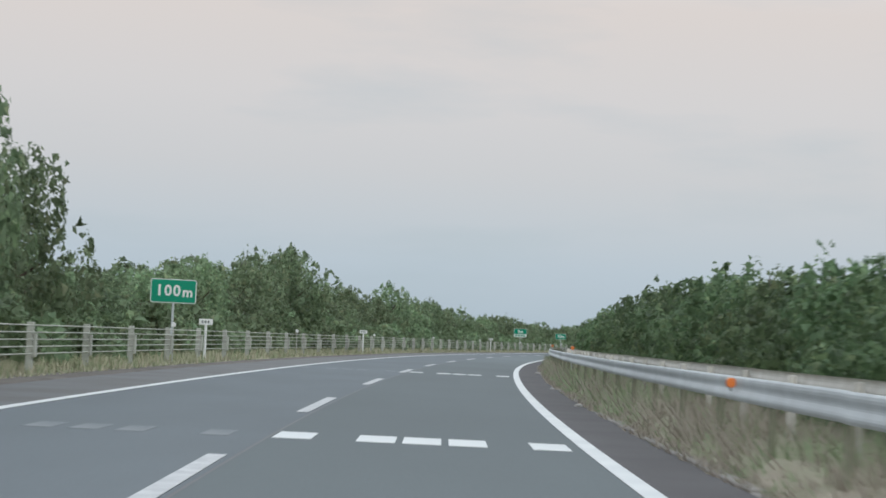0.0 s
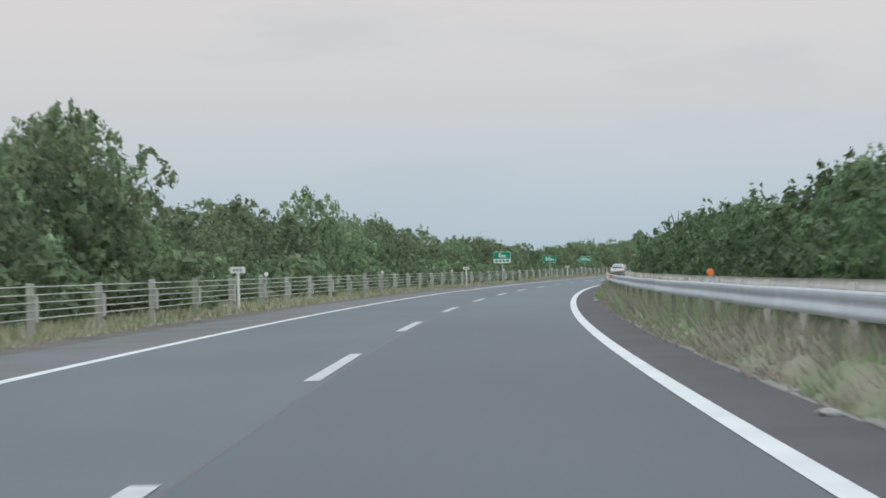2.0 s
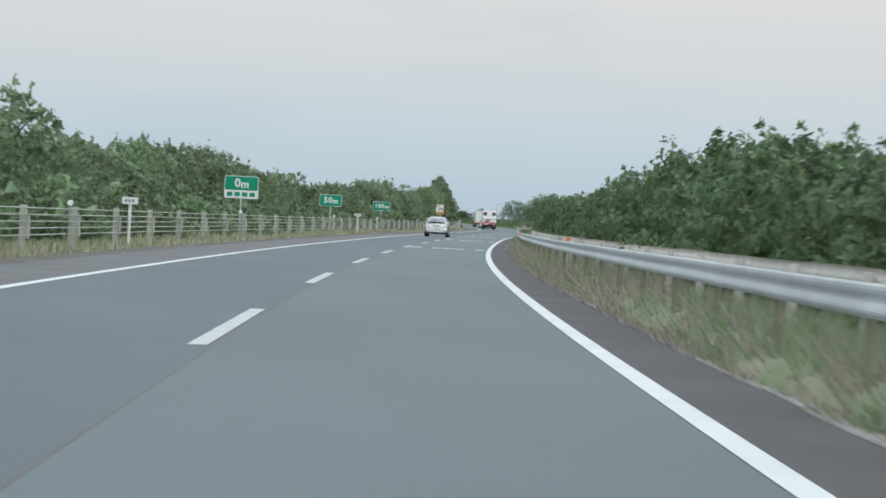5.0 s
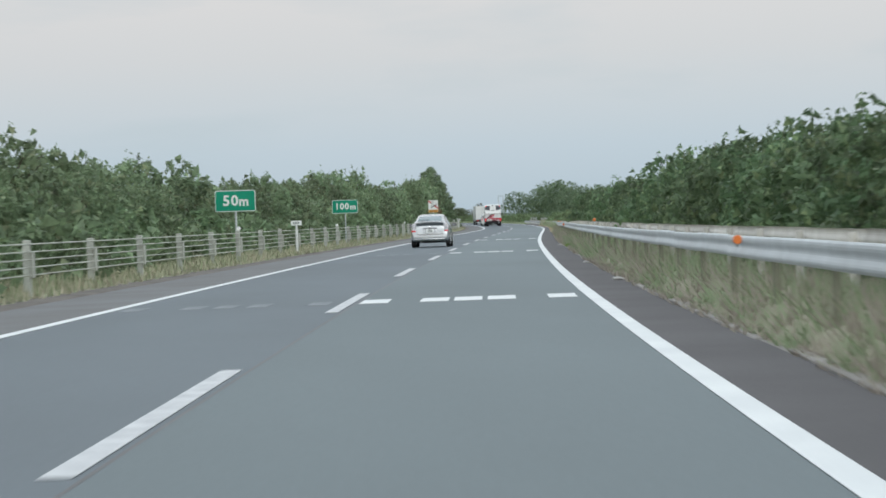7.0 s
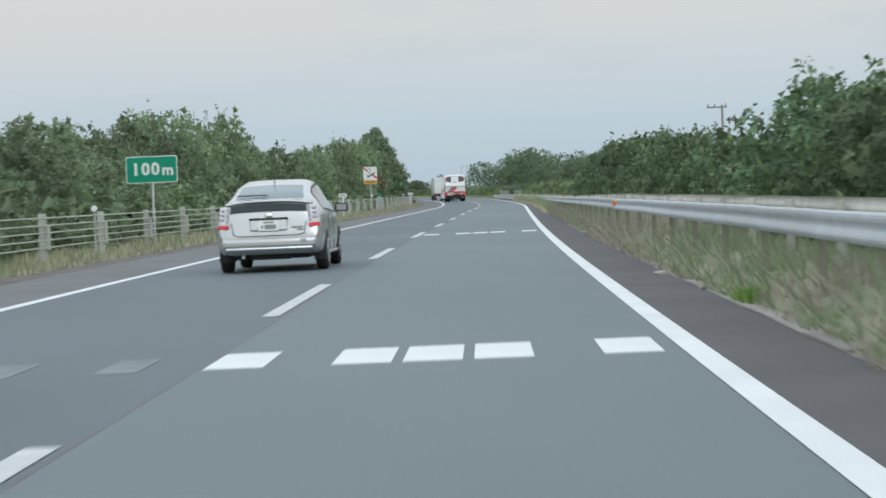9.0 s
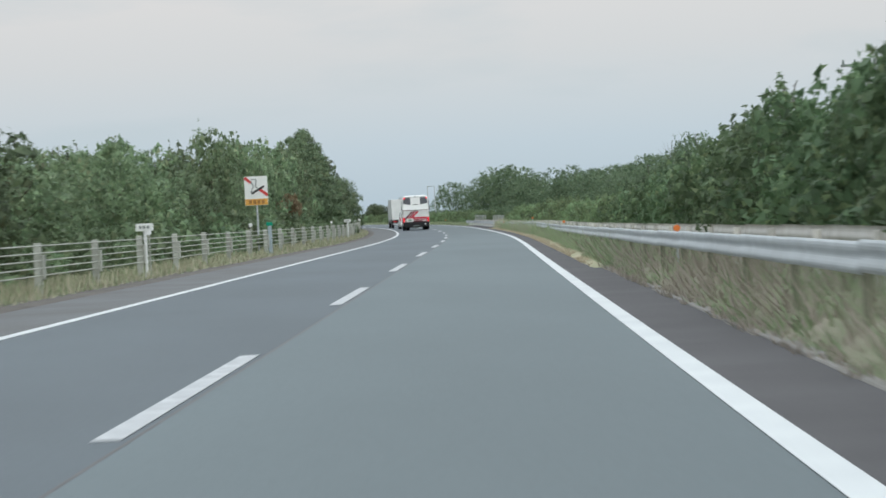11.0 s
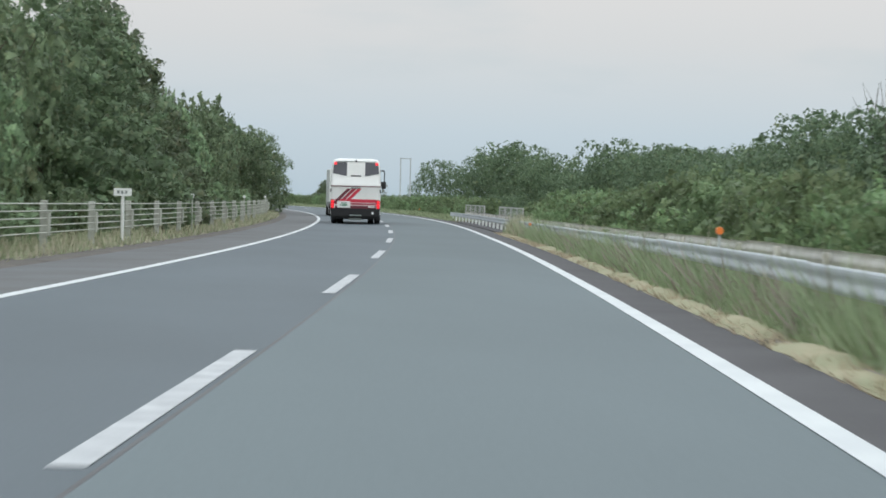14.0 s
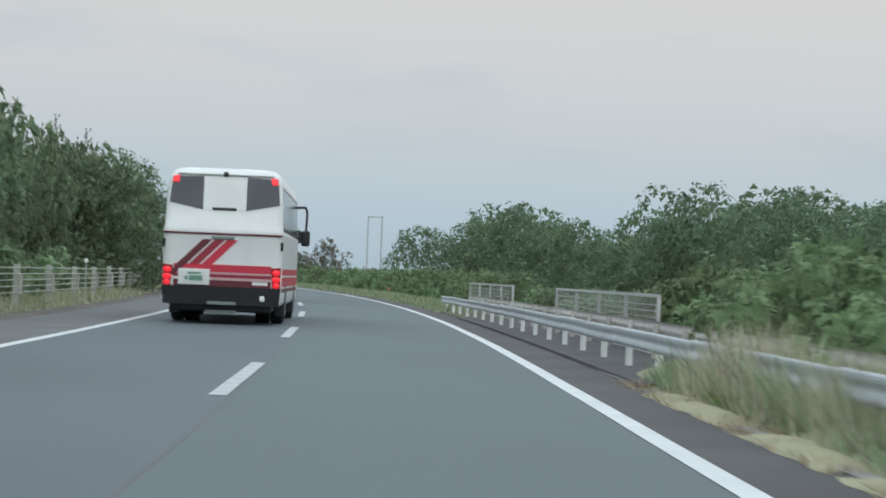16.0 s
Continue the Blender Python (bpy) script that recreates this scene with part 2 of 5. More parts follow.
LEAF_PINE = leaves("dark_leaves", (0.134, 0.180, 0.105), (0.174, 0.224, 0.126), (0.214, 0.234, 0.136), mottle=0.44)
LEAF_RUST = leaves("rusty_leaves", (0.25, 0.195, 0.11), (0.34, 0.265, 0.155), (0.23, 0.23, 0.12))
LEAF_LOW = leaves("light_leaves", (0.164, 0.234, 0.119), (0.217, 0.293, 0.148), (0.262, 0.320, 0.166), mottle=0.44)
LEAF_FAR = leaves("far_leaves", (0.128, 0.196, 0.118), (0.166, 0.240, 0.140), (0.200, 0.262, 0.148), spread=0.0, mottle=0.34)
GRASS_DRY = leaves("dry_grass", (0.374, 0.334, 0.272), (0.431, 0.382, 0.313), (0.355, 0.346, 0.250), 0.15)
GRASS_GREEN = leaves("green_grass", (0.256, 0.334, 0.194), (0.319, 0.391, 0.231), (0.359, 0.381, 0.251), 0.15)
GRASS_LUSH = leaves("lush_grass", (0.318, 0.388, 0.222), (0.356, 0.425, 0.250), (0.402, 0.425, 0.278), 0.15, spread=0.0)
GRASS_VERGE = leaves("pale_verge_grass", (0.507, 0.483, 0.338), (0.583, 0.547, 0.392), (0.447, 0.448, 0.292), 0.15, spread=0.0)
GRASS_TAN = leaves("straw", (0.432, 0.368, 0.246), (0.498, 0.422, 0.289), (0.412, 0.368, 0.239), 0.15, spread=0.0)
GRASS_FRESH = leaves("fresh_weed", (0.15, 0.28, 0.06), (0.24, 0.40, 0.10), (0.30, 0.36, 0.12), 0.2)
TWIG = material("twig", (0.13, 0.12, 0.10), 0.9, vary=0.3, scale=5, fine=30)

# ---- builders ----


def mesh_of(name, verts, faces, mat, smooth=False):
    me = bpy.data.meshes.new(name)
    me.from_pydata([tuple(v) for v in verts], [], [tuple(f) for f in faces])
    me.materials.append(mat)
    if smooth:
        me.polygons.foreach_set("use_smooth", [True] * len(me.polygons))
    me.update()
    return me


def place(name, me, parent=None, m=None, label=""):
    ob = new(name, me)
    if parent is not None:
        ob.parent = parent
    if m is not None:
        ob.matrix_basis = m
    if label:
        ob["label"] = label
    return ob


def part(name, bm, mat, parent, label="", smooth=False, m=None):
    """Links a bmesh as one mesh object under a thing."""
    me = bpy.data.meshes.new(name)
    bmesh.ops.recalc_face_normals(bm, faces=bm.faces)
    bm.to_mesh(me)
    bm.free()
    me.materials.append(mat)
    if smooth:
        me.polygons.foreach_set("use_smooth", [True] * len(me.polygons))
    return place(name, me, parent, m, label)


def box_bm(x0, x1, y0, y1, z0, z1, bevel=0.0, segments=2):
    bm = bmesh.new()
    bmesh.ops.create_cube(bm, size=1, matrix=Matrix.Translation(((x0 + x1) / 2, (y0 + y1) / 2, (z0 + z1) / 2))
                          @ Matrix.Diagonal((x1 - x0, y1 - y0, z1 - z0, 1)))
    if bevel:
        bmesh.ops.bevel(bm, geom=bm.edges[:], offset=bevel, segments=segments, affect="EDGES", profile=0.6)
    return bm


def rod_bm(a, b, r, r2=None, sides=8, bm=None):
    bm = bm or bmesh.new()
    a, b = Vector(a), Vector(b)
    m = Matrix.Translation((a + b) / 2) @ (b - a).to_track_quat("Z", "Y").to_matrix().to_4x4()
    bmesh.ops.create_cone(bm, cap_ends=True, segments=sides, radius1=r, radius2=r if r2 is None else r2,
                          depth=(b - a).length, matrix=m)
    return bm


def strip(name, s0, s1, profile, mat, step=2.0, label="", category="", kind="structure", parent=None, drop=None):
    """Sweeps a cross-section of (l, z) points along the road; drop(s) lowers it."""
    n = max(1, int(round((s1 - s0) / step)))
    verts, faces = [], []
    k = len(profile)
    for i in range(n + 1):
        s = s0 + (s1 - s0) * i / n
        d = drop(s) if drop else 0.0
        verts += [at(s, l, z + d) for l, z in profile]
    for i in range(n):
        for j in range(k - 1):
            a = i * k + j
            faces.append((a, a + 1, a + k + 1, a + k))
    ob = place(name, mesh_of(name, verts, faces, mat), parent)
    if parent is None:
        tagged(ob, label, category, "", kind)
    elif label:
        ob["label"] = label
    return ob

# ---- ground and road ----
RIGHT_LINE, LEFT_LINE = -3.566, 3.523
centre = at(450, 0)
ground_bm = bmesh.new()
bmesh.ops.create_grid(ground_bm, x_segments=24, y_segments=24, size=2400)
ground = part("ground", ground_bm, FIELD, None)
ground.location = (centre.x, centre.y, -1.6)
tagged(ground, "flat green and brown fields reaching the horizon", "ground", "", "structure")

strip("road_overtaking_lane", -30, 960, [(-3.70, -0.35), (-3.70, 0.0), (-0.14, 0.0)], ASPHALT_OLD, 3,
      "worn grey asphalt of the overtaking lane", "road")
strip("road_driving_lane", -30, 960, [(-0.14, -0.001), (3.60, -0.001), (3.60, -0.35)], ASPHALT_NEW, 3,
      "darker grey asphalt of the driving lane", "road")
strip("lane_joint", -30, 960, [(-0.155, 0.0006), (-0.125, 0.0006)], TAR, 3, "dark tarred joint between the two lanes", "road")


def inner(s):
    """The median edge swings out a little on the left-hand bend."""
    return float(np.interp(s, [500, 545, 555, 565, 580, 600, 680, 740], [0, 0.06, 0.065, 0.03, -0.06, -0.12, -0.1, 0]))


def swept(name, profile, mat, step, label, category, shift):
    """As strip(), with the sideways shift of the median edge."""
    n = int(990 / step)
    verts, faces = [], []
    k = len(profile)
    for i in range(n + 1):
        s = -30 + 990 * i / n
        verts += [at(s, l + shift(s), z) for l, z in profile]
    for i in range(n):
        for j in range(k - 1):
            a = i * k + j
            faces.append((a, a + 1, a + k + 1, a + k))
    return tagged(place(name, mesh_of(name, verts, faces, mat)), label, category, "", "structure")


swept("shoulder_inner", [(-4.46, -0.3), (-4.46, 0.001), (-3.66, 0.0015)], SHOULDER, 3, "dark narrow asphalt strip along the median", "road", inner)
strip("shoulder_outer", -30, 960, [(3.60, -0.002), (5.55, -0.012), (5.55, -0.3)], SHOULDER_GREY, 3,
      "gritty grey asphalt shoulder beside the driving lane", "road")
strip("verge_edge", -30, 960, [(5.52, -0.02), (5.58, 0.004), (5.72, 0.014), (5.95, 0.006), (6.5, -0.004)], EARTH_EDGE, 3,
      "strip of brown grit between shoulder and fence", "ground")
strip("verge", -30, 960, [(6.5, -0.012), (8.0, -0.10), (11.0, -0.4), (34.0, -1.2), (60, -1.8)], SOIL, 4,
      "dry grassy verge below the roadside trees", "ground")
strip("median", -30, 960, [(-4.40, -0.30), (-4.56, -0.05), (-4.62, 0.03), (-5.4, 0.05), (-8.0, 0.0), (-11.0, -0.1), (-34, -0.8), (-60, -1.8)],
      MEDIAN_SOIL, 4, "dark soil and dry grass of the median", "ground")

edge_right = swept("edge_line_median", [(RIGHT_LINE - 0.093, 0.003), (RIGHT_LINE - 0.093, 0.007), (RIGHT_LINE + 0.093, 0.007), (RIGHT_LINE + 0.093, 0.003)],
                   PAINT, 2, "solid white painted edge line along the median", "road marking", inner)
edge_left = strip("edge_line_shoulder", -30, 960, [(LEFT_LINE - 0.088, 0.001), (LEFT_LINE - 0.088, 0.006), (LEFT_LINE + 0.088, 0.006), (LEFT_LINE + 0.088, 0.001)],
                  PAINT, 2, "solid white painted edge line along the shoulder", "road marking")


def slab(width, length, thick=0.005):
    """A low slab of paint, its near end at the origin, along y."""
    bm = bmesh.new()
    n = 4
    for i in range(n + 1):
        w = width
        for x, z in ((-w / 2, 0), (-w / 2, thick), (w / 2, thick), (w / 2, 0)):
            bm.verts.new((x, length * i / n, z))
    bm.verts.ensure_lookup_table()
    for i in range(n):
        for j in range(3):
            a = 4 * i + j
            bm.faces.new([bm.verts[k] for k in (a, a + 1, a + 5, a + 4)])
    for a in (0, 4 * n):
        bm.faces.new([bm.verts[a + k] for k in range(4)])
    me = bpy.data.meshes.new("paint")
    bmesh.ops.recalc_face_normals(bm, faces=bm.faces)
    bm.to_mesh(me)
    bm.free()
    return me


divider = tagged(new("lane_divider"), "dashed white lane divider, eight metre dashes", "road marking", "", "structure")
dash_mesh = slab(0.17, 8.0)
dash_mesh.materials.append(PAINT_WORN)
for k in range(-1, 47):
    place("dash", dash_mesh, divider, road_pose(20 * k, 0.0, 0.002))

# five transverse bars across each lane, at the ends of the distance-check stretch
BARS = (-0.393, -1.271, -1.759, -2.249, -3.137)
bar_mesh, bar_ghost = slab(0.41, 1.55), slab(0.30, 1.3, 0.003)
bar_mesh.materials.append(PAINT)
bar_ghost.materials.append(PAINT_GHOST)
for s in (12.60, 62.10, 263.85, 313.66, 363.47):
    marks = tagged(new("distance_marks"), "white transverse bars painted across the lanes", "road marking", "distance marks", "structure")
    for l in BARS:
        place("bar", bar_mesh, marks, road_pose(s - 0.78, l, 0.001))
        place("worn_bar", bar_ghost, marks, road_pose(s - 0.78, l + 3.56, 0.0005), "scrubbed, almost gone bar")

# low kerb along the median, in blocks
kerb = tagged(new("kerb"), "low concrete kerb blocks along the grassy median", "kerb", "", "structure")
kb = box_bm(-0.07, 0.07, 0.01, 1.99, -0.2, 0.05, 0.012, 1)
kerb_mesh = bpy.data.meshes.new("kerb_block")
kb.to_mesh(kerb_mesh)
kb.free()
kerb_mesh.materials.append(CONCRETE)
for k in range(290):
    s = 2.0 * k
    place("kerb_block", kerb_mesh, kerb, road_pose(s, -4.51 + inner(s) + random.uniform(-0.015, 0.015), random.uniform(-0.05, -0.015), random.uniform(-0.6, 0.6)))

# ---- cable fence on the outer verge ----
FENCE_L = 6.9
fence = tagged(new("cable_fence"), "pale grey guard cable fence with square posts along the verge", "fence", "", "structure")
pb = box_bm(-0.075, 0.075, -0.06, 0.06, -0.5, 1.06, 0.015, 1)
post_mesh = bpy.data.meshes.new("post")
pb.to_mesh(post_mesh)
pb.free()
post_mesh.materials.append(POST_PAINT)
hb = box_bm(0.075, 0.15, -0.11, 0.05, 0.32, 0.82, 0.012, 1)
holder_mesh = bpy.data.meshes.new("cable_bracket")
hb.to_mesh(holder_mesh)
hb.free()
holder_mesh.materials.append(POST_PAINT)
for k in range(-3, 112):
    s = 1.5 + 7 * k
    post = place("post", post_mesh, fence, road_pose(s, FENCE_L, random.uniform(-0.02, 0.02), random.uniform(-2, 2)))
    place("cable_bracket", holder_mesh, post)
for z in (0.99, 0.84, 0.69, 0.54, 0.39):
    r = 0.014
    strip("cable", -25, 780, [(FENCE_L - 0.085 - r, z), (FENCE_L - 0.085, z + r), (FENCE_L - 0.085 + r, z), (FENCE_L - 0.085, z - r), (FENCE_L - 0.085 - r, z)],
          CABLE, 3.5, parent=fence)

# ---- guard rails of the median ----


def sink(s):
    return float(np.interp(s, [0, 360, 420, 455, 500, 520, 570, 620], [0, 0, -0.15, -0.21, -0.18, -0.24, -0.32, -0.35]))


W_BEAM = [(0.0, 0.120), (0.012, 0.118), (0.026, 0.102), (0.030, 0.078), (0.026, 0.054), (0.012, 0.024), (0.008, 0.006), (0.010, -0.010), (0.030, -0.048),
          (0.036, -0.069), (0.032, -0.090), (0.012, -0.117), (0.0, -0.120)]


def beam_mesh(name, length, mat, facing):
    """A W-shaped steel beam with folded edges, facing +x or -x, along y."""
    verts, faces = [], []
    k = len(W_BEAM)
    for y in (0.0, length):
        for x, z in W_BEAM:
            verts.append((facing * x, y, z))
        for x, z in W_BEAM:
            verts.append((facing * (x - 0.006), y, z))
    for j in range(k - 1):
        faces.append((j, j + 1, 2 * k + j + 1, 2 * k + j))
        faces.append((k + j, 3 * k + j, 3 * k + j + 1, k + j + 1))
    faces.append((0, 2 * k, 3 * k, k))
    faces.append((k - 1, 2 * k - 1, 4 * k - 1, 3 * k - 1))
    return mesh_of(name, verts, faces, mat)


beam = beam_mesh("beam", 4.05, GALVANISED, -1)
rear_beam = beam_mesh("rear_beam", 4.05, RAIL_CAP, 1)
tubes = {}
for key, mat in (("white", SIGN_WHITE), ("grey", GREY_STEEL), ("chalky", RAIL_CAP)):
    tubes[key] = bpy.data.meshes.new("rail_post")
    tb = rod_bm((0, 0, -0.6), (0, 0, 0.09), 0.038 if key == "grey" else 0.05, sides=10)
    tb.to_mesh(tubes[key])
    tb.free()
    tubes[key].materials.append(mat)
for name, l, z, me, label in (("guard_rail", -4.85, 0.765, beam, "galvanised W-beam guard rail along the median"),
                              ("rear_guard_rail", -5.75, 0.815, rear_beam, "chalky guard rail of the opposite side of the median")):
    rail = tagged(new(name), label, "guard rail", "median guard rails", "structure")
    s = -24
    while s < 618:
        place("beam", me, rail, road_pose(s, l, z + sink(s) + random.uniform(-0.006, 0.006)))
        bare = 560 < s < 620
        if not bare:
            place("rail_post", tubes["grey" if me is beam else "chalky"], rail, road_pose(s + 0.3, l + (0.07 if me is rear_beam else -0.07), z + sink(s)))
        s += 4
    s = 561.0
    while s < 620:
        place("rail_post", tubes["white" if me is beam else "chalky"], rail, road_pose(s, l + (0.07 if me is rear_beam else -0.07), z + sink(s)))
        s += 3.2
strip("underpass_deck", 565, 606, [(-4.42, -0.1), (-4.43, 0.045), (-4.60, 0.062), (-6.3, 0.065), (-6.32, -0.1)], SHOULDER, 2, "dark asphalt over the underpass between the rails", "road")

# ---- plants ----


def leaf_cloud(rng, blobs, count, size, droop=0.2, skin=0.72):
    """Many small leaves in clumps; blobs: rows of (centre, radii, way out of the crown). Gives corners, faces and smooth normals."""
    weight = np.array([r[0] * r[1] + r[1] * r[2] + r[0] * r[2] for c, r, w in blobs])
    pick = rng.choice(len(blobs), count, p=weight / weight.sum())
    c = np.array([b[0] for b in blobs])[pick]
    r = np.array([b[1] for b in blobs])[pick]
    way = np.array([b[2] for b in blobs])[pick]
    d = rng.normal(size=(count, 3)) + 0.5 * way + np.array((0, 0, 0.25))
    d /= np.linalg.norm(d, axis=1)[:, None]
    reach = skin + (1.08 - skin) * rng.random((count, 1)) ** 0.6
    p = c + d * r * reach
    face = d + rng.normal(size=(count, 3)) * 0.5
    face[:, 2] += droop
    out_way = np.cross(face, rng.normal(size=(count, 3)))
    out_way /= np.linalg.norm(out_way, axis=1)[:, None] + 1e-9
    side = np.cross(out_way, face)
    side /= np.linalg.norm(side, axis=1)[:, None] + 1e-9
    ln = size * (0.6 + 0.8 * rng.random((count, 1)))
    wd = ln * (0.34 + 0.2 * rng.random((count, 1)))
    v = np.stack([p - out_way * ln * 0.3 - side * wd, p - out_way * ln * 0.4 + side * wd, p + out_way * ln * 0.7], 1).reshape(-1, 3)
    f = np.arange(count * 3).reshape(-1, 3)
    face /= np.linalg.norm(face, axis=1)[:, None] + 1e-9
    nor = 0.80 * d + 0.25 * way + 0.22 * face
    nor /= np.linalg.norm(nor, axis=1)[:, None] + 1e-9
    return v, f, np.repeat(nor, 3, 0)


def clumped(rng, blobs, each):
    """Breaks each mass of a crown into smaller rounded clumps on its outside."""
    biggest = max(b[1][0] for b in blobs)
    rows = []
    for c, r in blobs:
        c, r = np.array(c), np.array(r)
        if r[0] < 0.42 * biggest:
            rows.append((c, r, np.array((0, 0, 0.6))))
            continue
        for i in range(each):
            z = 1 - 1.7 * (i + 0.5) / each
            a = i * 2.4 + rng.uniform(-0.4, 0.4)
            q = math.sqrt(max(0.0, 1 - z * z))
            way = np.array((math.cos(a) * q, math.sin(a) * q, z))
            k = rng.uniform(0.28, 0.46)
            rows.append((c + way * r * rng.uniform(0.62, 0.84), r * k, way))
    return rows


def crown_mesh(name, rng, blobs, count, size, mat, skin=0.55, each=9):
    """Leaves on the outside of many clumps, larger close-packed ones within."""
    rows = clumped(rng, blobs, each)
    v, f, nor = leaf_cloud(rng, rows, count, size, skin=skin)
    iv, inner_f, inner_n = leaf_cloud(rng, [(c, np.array(r) * 0.72, w) for c, r, w in rows], count * 2 // 5, size * 1.9, skin=0.6)
    me = mesh_of(name, np.concatenate([v, iv]).tolist(), np.concatenate([f, inner_f + len(v)]).tolist(), mat, True)
    me.normals_split_custom_set_from_vertices(np.concatenate([nor, inner_n]).tolist())
    return me


def trunk_mesh(rng, height, radius, limbs, spread):
    """A tapered, slightly bent trunk with limbs."""
    bm = bmesh.new()
    at_z, x, y = -0.9, 0.0, 0.0
    joints = [Vector((0, 0, -0.9))]
    for i in range(4):
        x += rng.uniform(-0.1, 0.1)
        y += rng.uniform(-0.1, 0.1)
        joints.append(Vector((x, y, height * (i + 1) / 4)))
    for i in range(4):
        rod_bm(joints[i], joints[i + 1], radius * (1 - i * 0.2), radius * (0.8 - i * 0.2), 7, bm)
    for i in range(limbs):
        k = rng.uniform(0.35, 0.95)
        a = rng.uniform(0, 2 * math.pi)
        base = joints[0].lerp(joints[4], k)
        tip = base + Vector((math.cos(a) * spread, math.sin(a) * spread, spread * rng.uniform(0.4, 1.0)))
        rod_bm(base, tip, radius * 0.4, radius * 0.12, 5, bm)
    me = bpy.data.meshes.new("trunk")
    bm.to_mesh(me)
    bm.free()
    me.materials.append(BARK)
    return me


def broad_blobs(rng, h, w, base, clumps):
    """Clumps filling a rounded crown from base to h."""
    blobs = []
    for i in range(clumps):
        k = (i + 0.5) / clumps
        z = base + (h - base) * (0.08 + 0.82 * k)
        ring = w * (0.62 * math.sin(math.pi * (0.18 + 0.72 * k)) ** 0.7)
        a = i * 2.4 + rng.uniform(-0.5, 0.5)
        q = ring * (0.35 + 0.65 * rng.random())
        r = w * rng.uniform(0.22, 0.36) * (1.05 - 0.45 * k)
        blobs.append(((math.cos(a) * q, math.sin(a) * q, z), (r, r, r * rng.uniform(0.65, 0.95))))
    blobs.append(((0, 0, (h + base) / 2), (w * 0.33, w * 0.33, (h - base) * 0.38)))
    for i in range(clumps // 2):  # sprays that break up the outline
        k = rng.uniform(0.35, 1.0)
        a = rng.uniform(0, 2 * math.pi)
        q = w * 0.52 * math.sin(math.pi * (0.2 + 0.72 * k))
        r = w * rng.uniform(0.07, 0.12)
        blobs.append(((math.cos(a) * q, math.sin(a) * q, base + (h - base) * (0.1 + 0.85 * k)), (r, r, r * 0.8)))
    return blobs


def sprigs(rng, blobs, count, length):
    """Leafy shoots that stand up out of the top of a crown."""
    tops = sorted(blobs, key=lambda b: -(b[0][2] + b[1][2]))[:max(4, len(blobs) // 3)]
    rows = []
    for i in range(count):
        c, r = tops[i % len(tops)]
        a, q = rng.uniform(0, 2 * math.pi), rng.uniform(0, 0.8)
        w = length * rng.uniform(0.14, 0.24)
        rows.append(((c[0] + math.cos(a) * q * r[0], c[1] + math.sin(a) * q * r[1], c[2] + r[2] * rng.uniform(0.75, 1.05)), (w, w, length * rng.uniform(0.35, 0.8))))
    return blobs + rows


def conifer_blobs(rng, h, w, base):
    """Layered drooping boughs, narrow at the top."""
    blobs = []
    for i in range(22):
        k = i / 22
        z = base + (h - base) * k
        ring = w * 0.55 * (1 - k ** 1.6) ** 0.8
        a = i * 2.4
        r = 0.28 * w * (1.05 - 0.68 * k)
        blobs.append(((math.cos(a) * ring * 0.7, math.sin(a) * ring * 0.7, z), (r, r, r * 0.55)))
    blobs.append(((0, 0, base + (h - base) * 0.45), (w * 0.28, w * 0.28, (h - base) * 0.45)))
    return blobs


rng = np.random.default_rng(7)
PLANTS = {}


def plant(kind, label, category, trunk, crown, twigs=None):
    """Keeps the first of its kind off to the side of the list until it is copied out."""
    PLANTS.setdefault(kind, []).append((label, category, trunk, crown, twigs))


def twig_mesh(rng, blobs, count, length):
    """Bare shoots that stick out of the top of the crown."""
    bm = bmesh.new()
    tops = sorted(blobs, key=lambda b: -b[0][2])[:6]
    for i in range(count):
        c, r = tops[i % len(tops)]
        a = rng.uniform(0, 2 * math.pi)
        lean = rng.uniform(0.1, 0.5)
        base = Vector((c[0] + math.cos(a) * r[0] * 0.5, c[1] + math.sin(a) * r[1] * 0.5, c[2] + r[2] * 0.6))
        tip = base + Vector((math.cos(a) * lean, math.sin(a) * lean, 1)) * length * rng.uniform(0.5, 1.1)
        rod_bm(base, tip, 0.018, 0.006, 4, bm)
        for j in range(3):
            k = rng.uniform(0.3, 0.9)
            b2 = base.lerp(tip, k)
            w = Vector((rng.uniform(-1, 1), rng.uniform(-1, 1), rng.uniform(0.4, 1.2))) * length * 0.25
            rod_bm(b2, b2 + w, 0.010, 0.004, 3, bm)
    me = bpy.data.meshes.new("twigs")
    bm.to_mesh(me)
    bm.free()
    me.materials.append(TWIG)
    return me


for i in range(5):  # broad-leaved trees, built 6 m high
    body_blobs = broad_blobs(rng, 6.0, 4.6 + 0.5 * (i % 3), 0.9, 19)
    blobs = sprigs(rng, body_blobs, 8 if i % 2 else 4, 0.75)
    plant("tree", "broad-leaved tree with a dense green crown behind the fence", "tree", trunk_mesh(rng, 4.2, 0.16, 7, 1.4),
          crown_mesh("crown", rng, blobs, 3700, 0.155, LEAF_TREE if i != 3 else LEAF_PINE), twig_mesh(rng, body_blobs, 4, 0.5) if i % 2 else None)
for i in range(3):  # trees farther back, built 6 m high
    blobs = broad_blobs(rng, 6.0, 5.0 + 0.4 * i, 0.9, 17)
    plant("back_tree", "broad-leaved tree in the wood behind the road", "tree", trunk_mesh(rng, 4.2, 0.16, 6, 1.4),
          crown_mesh("crown", rng, blobs, 1500, 0.25, LEAF_TREE if i else LEAF_PINE))
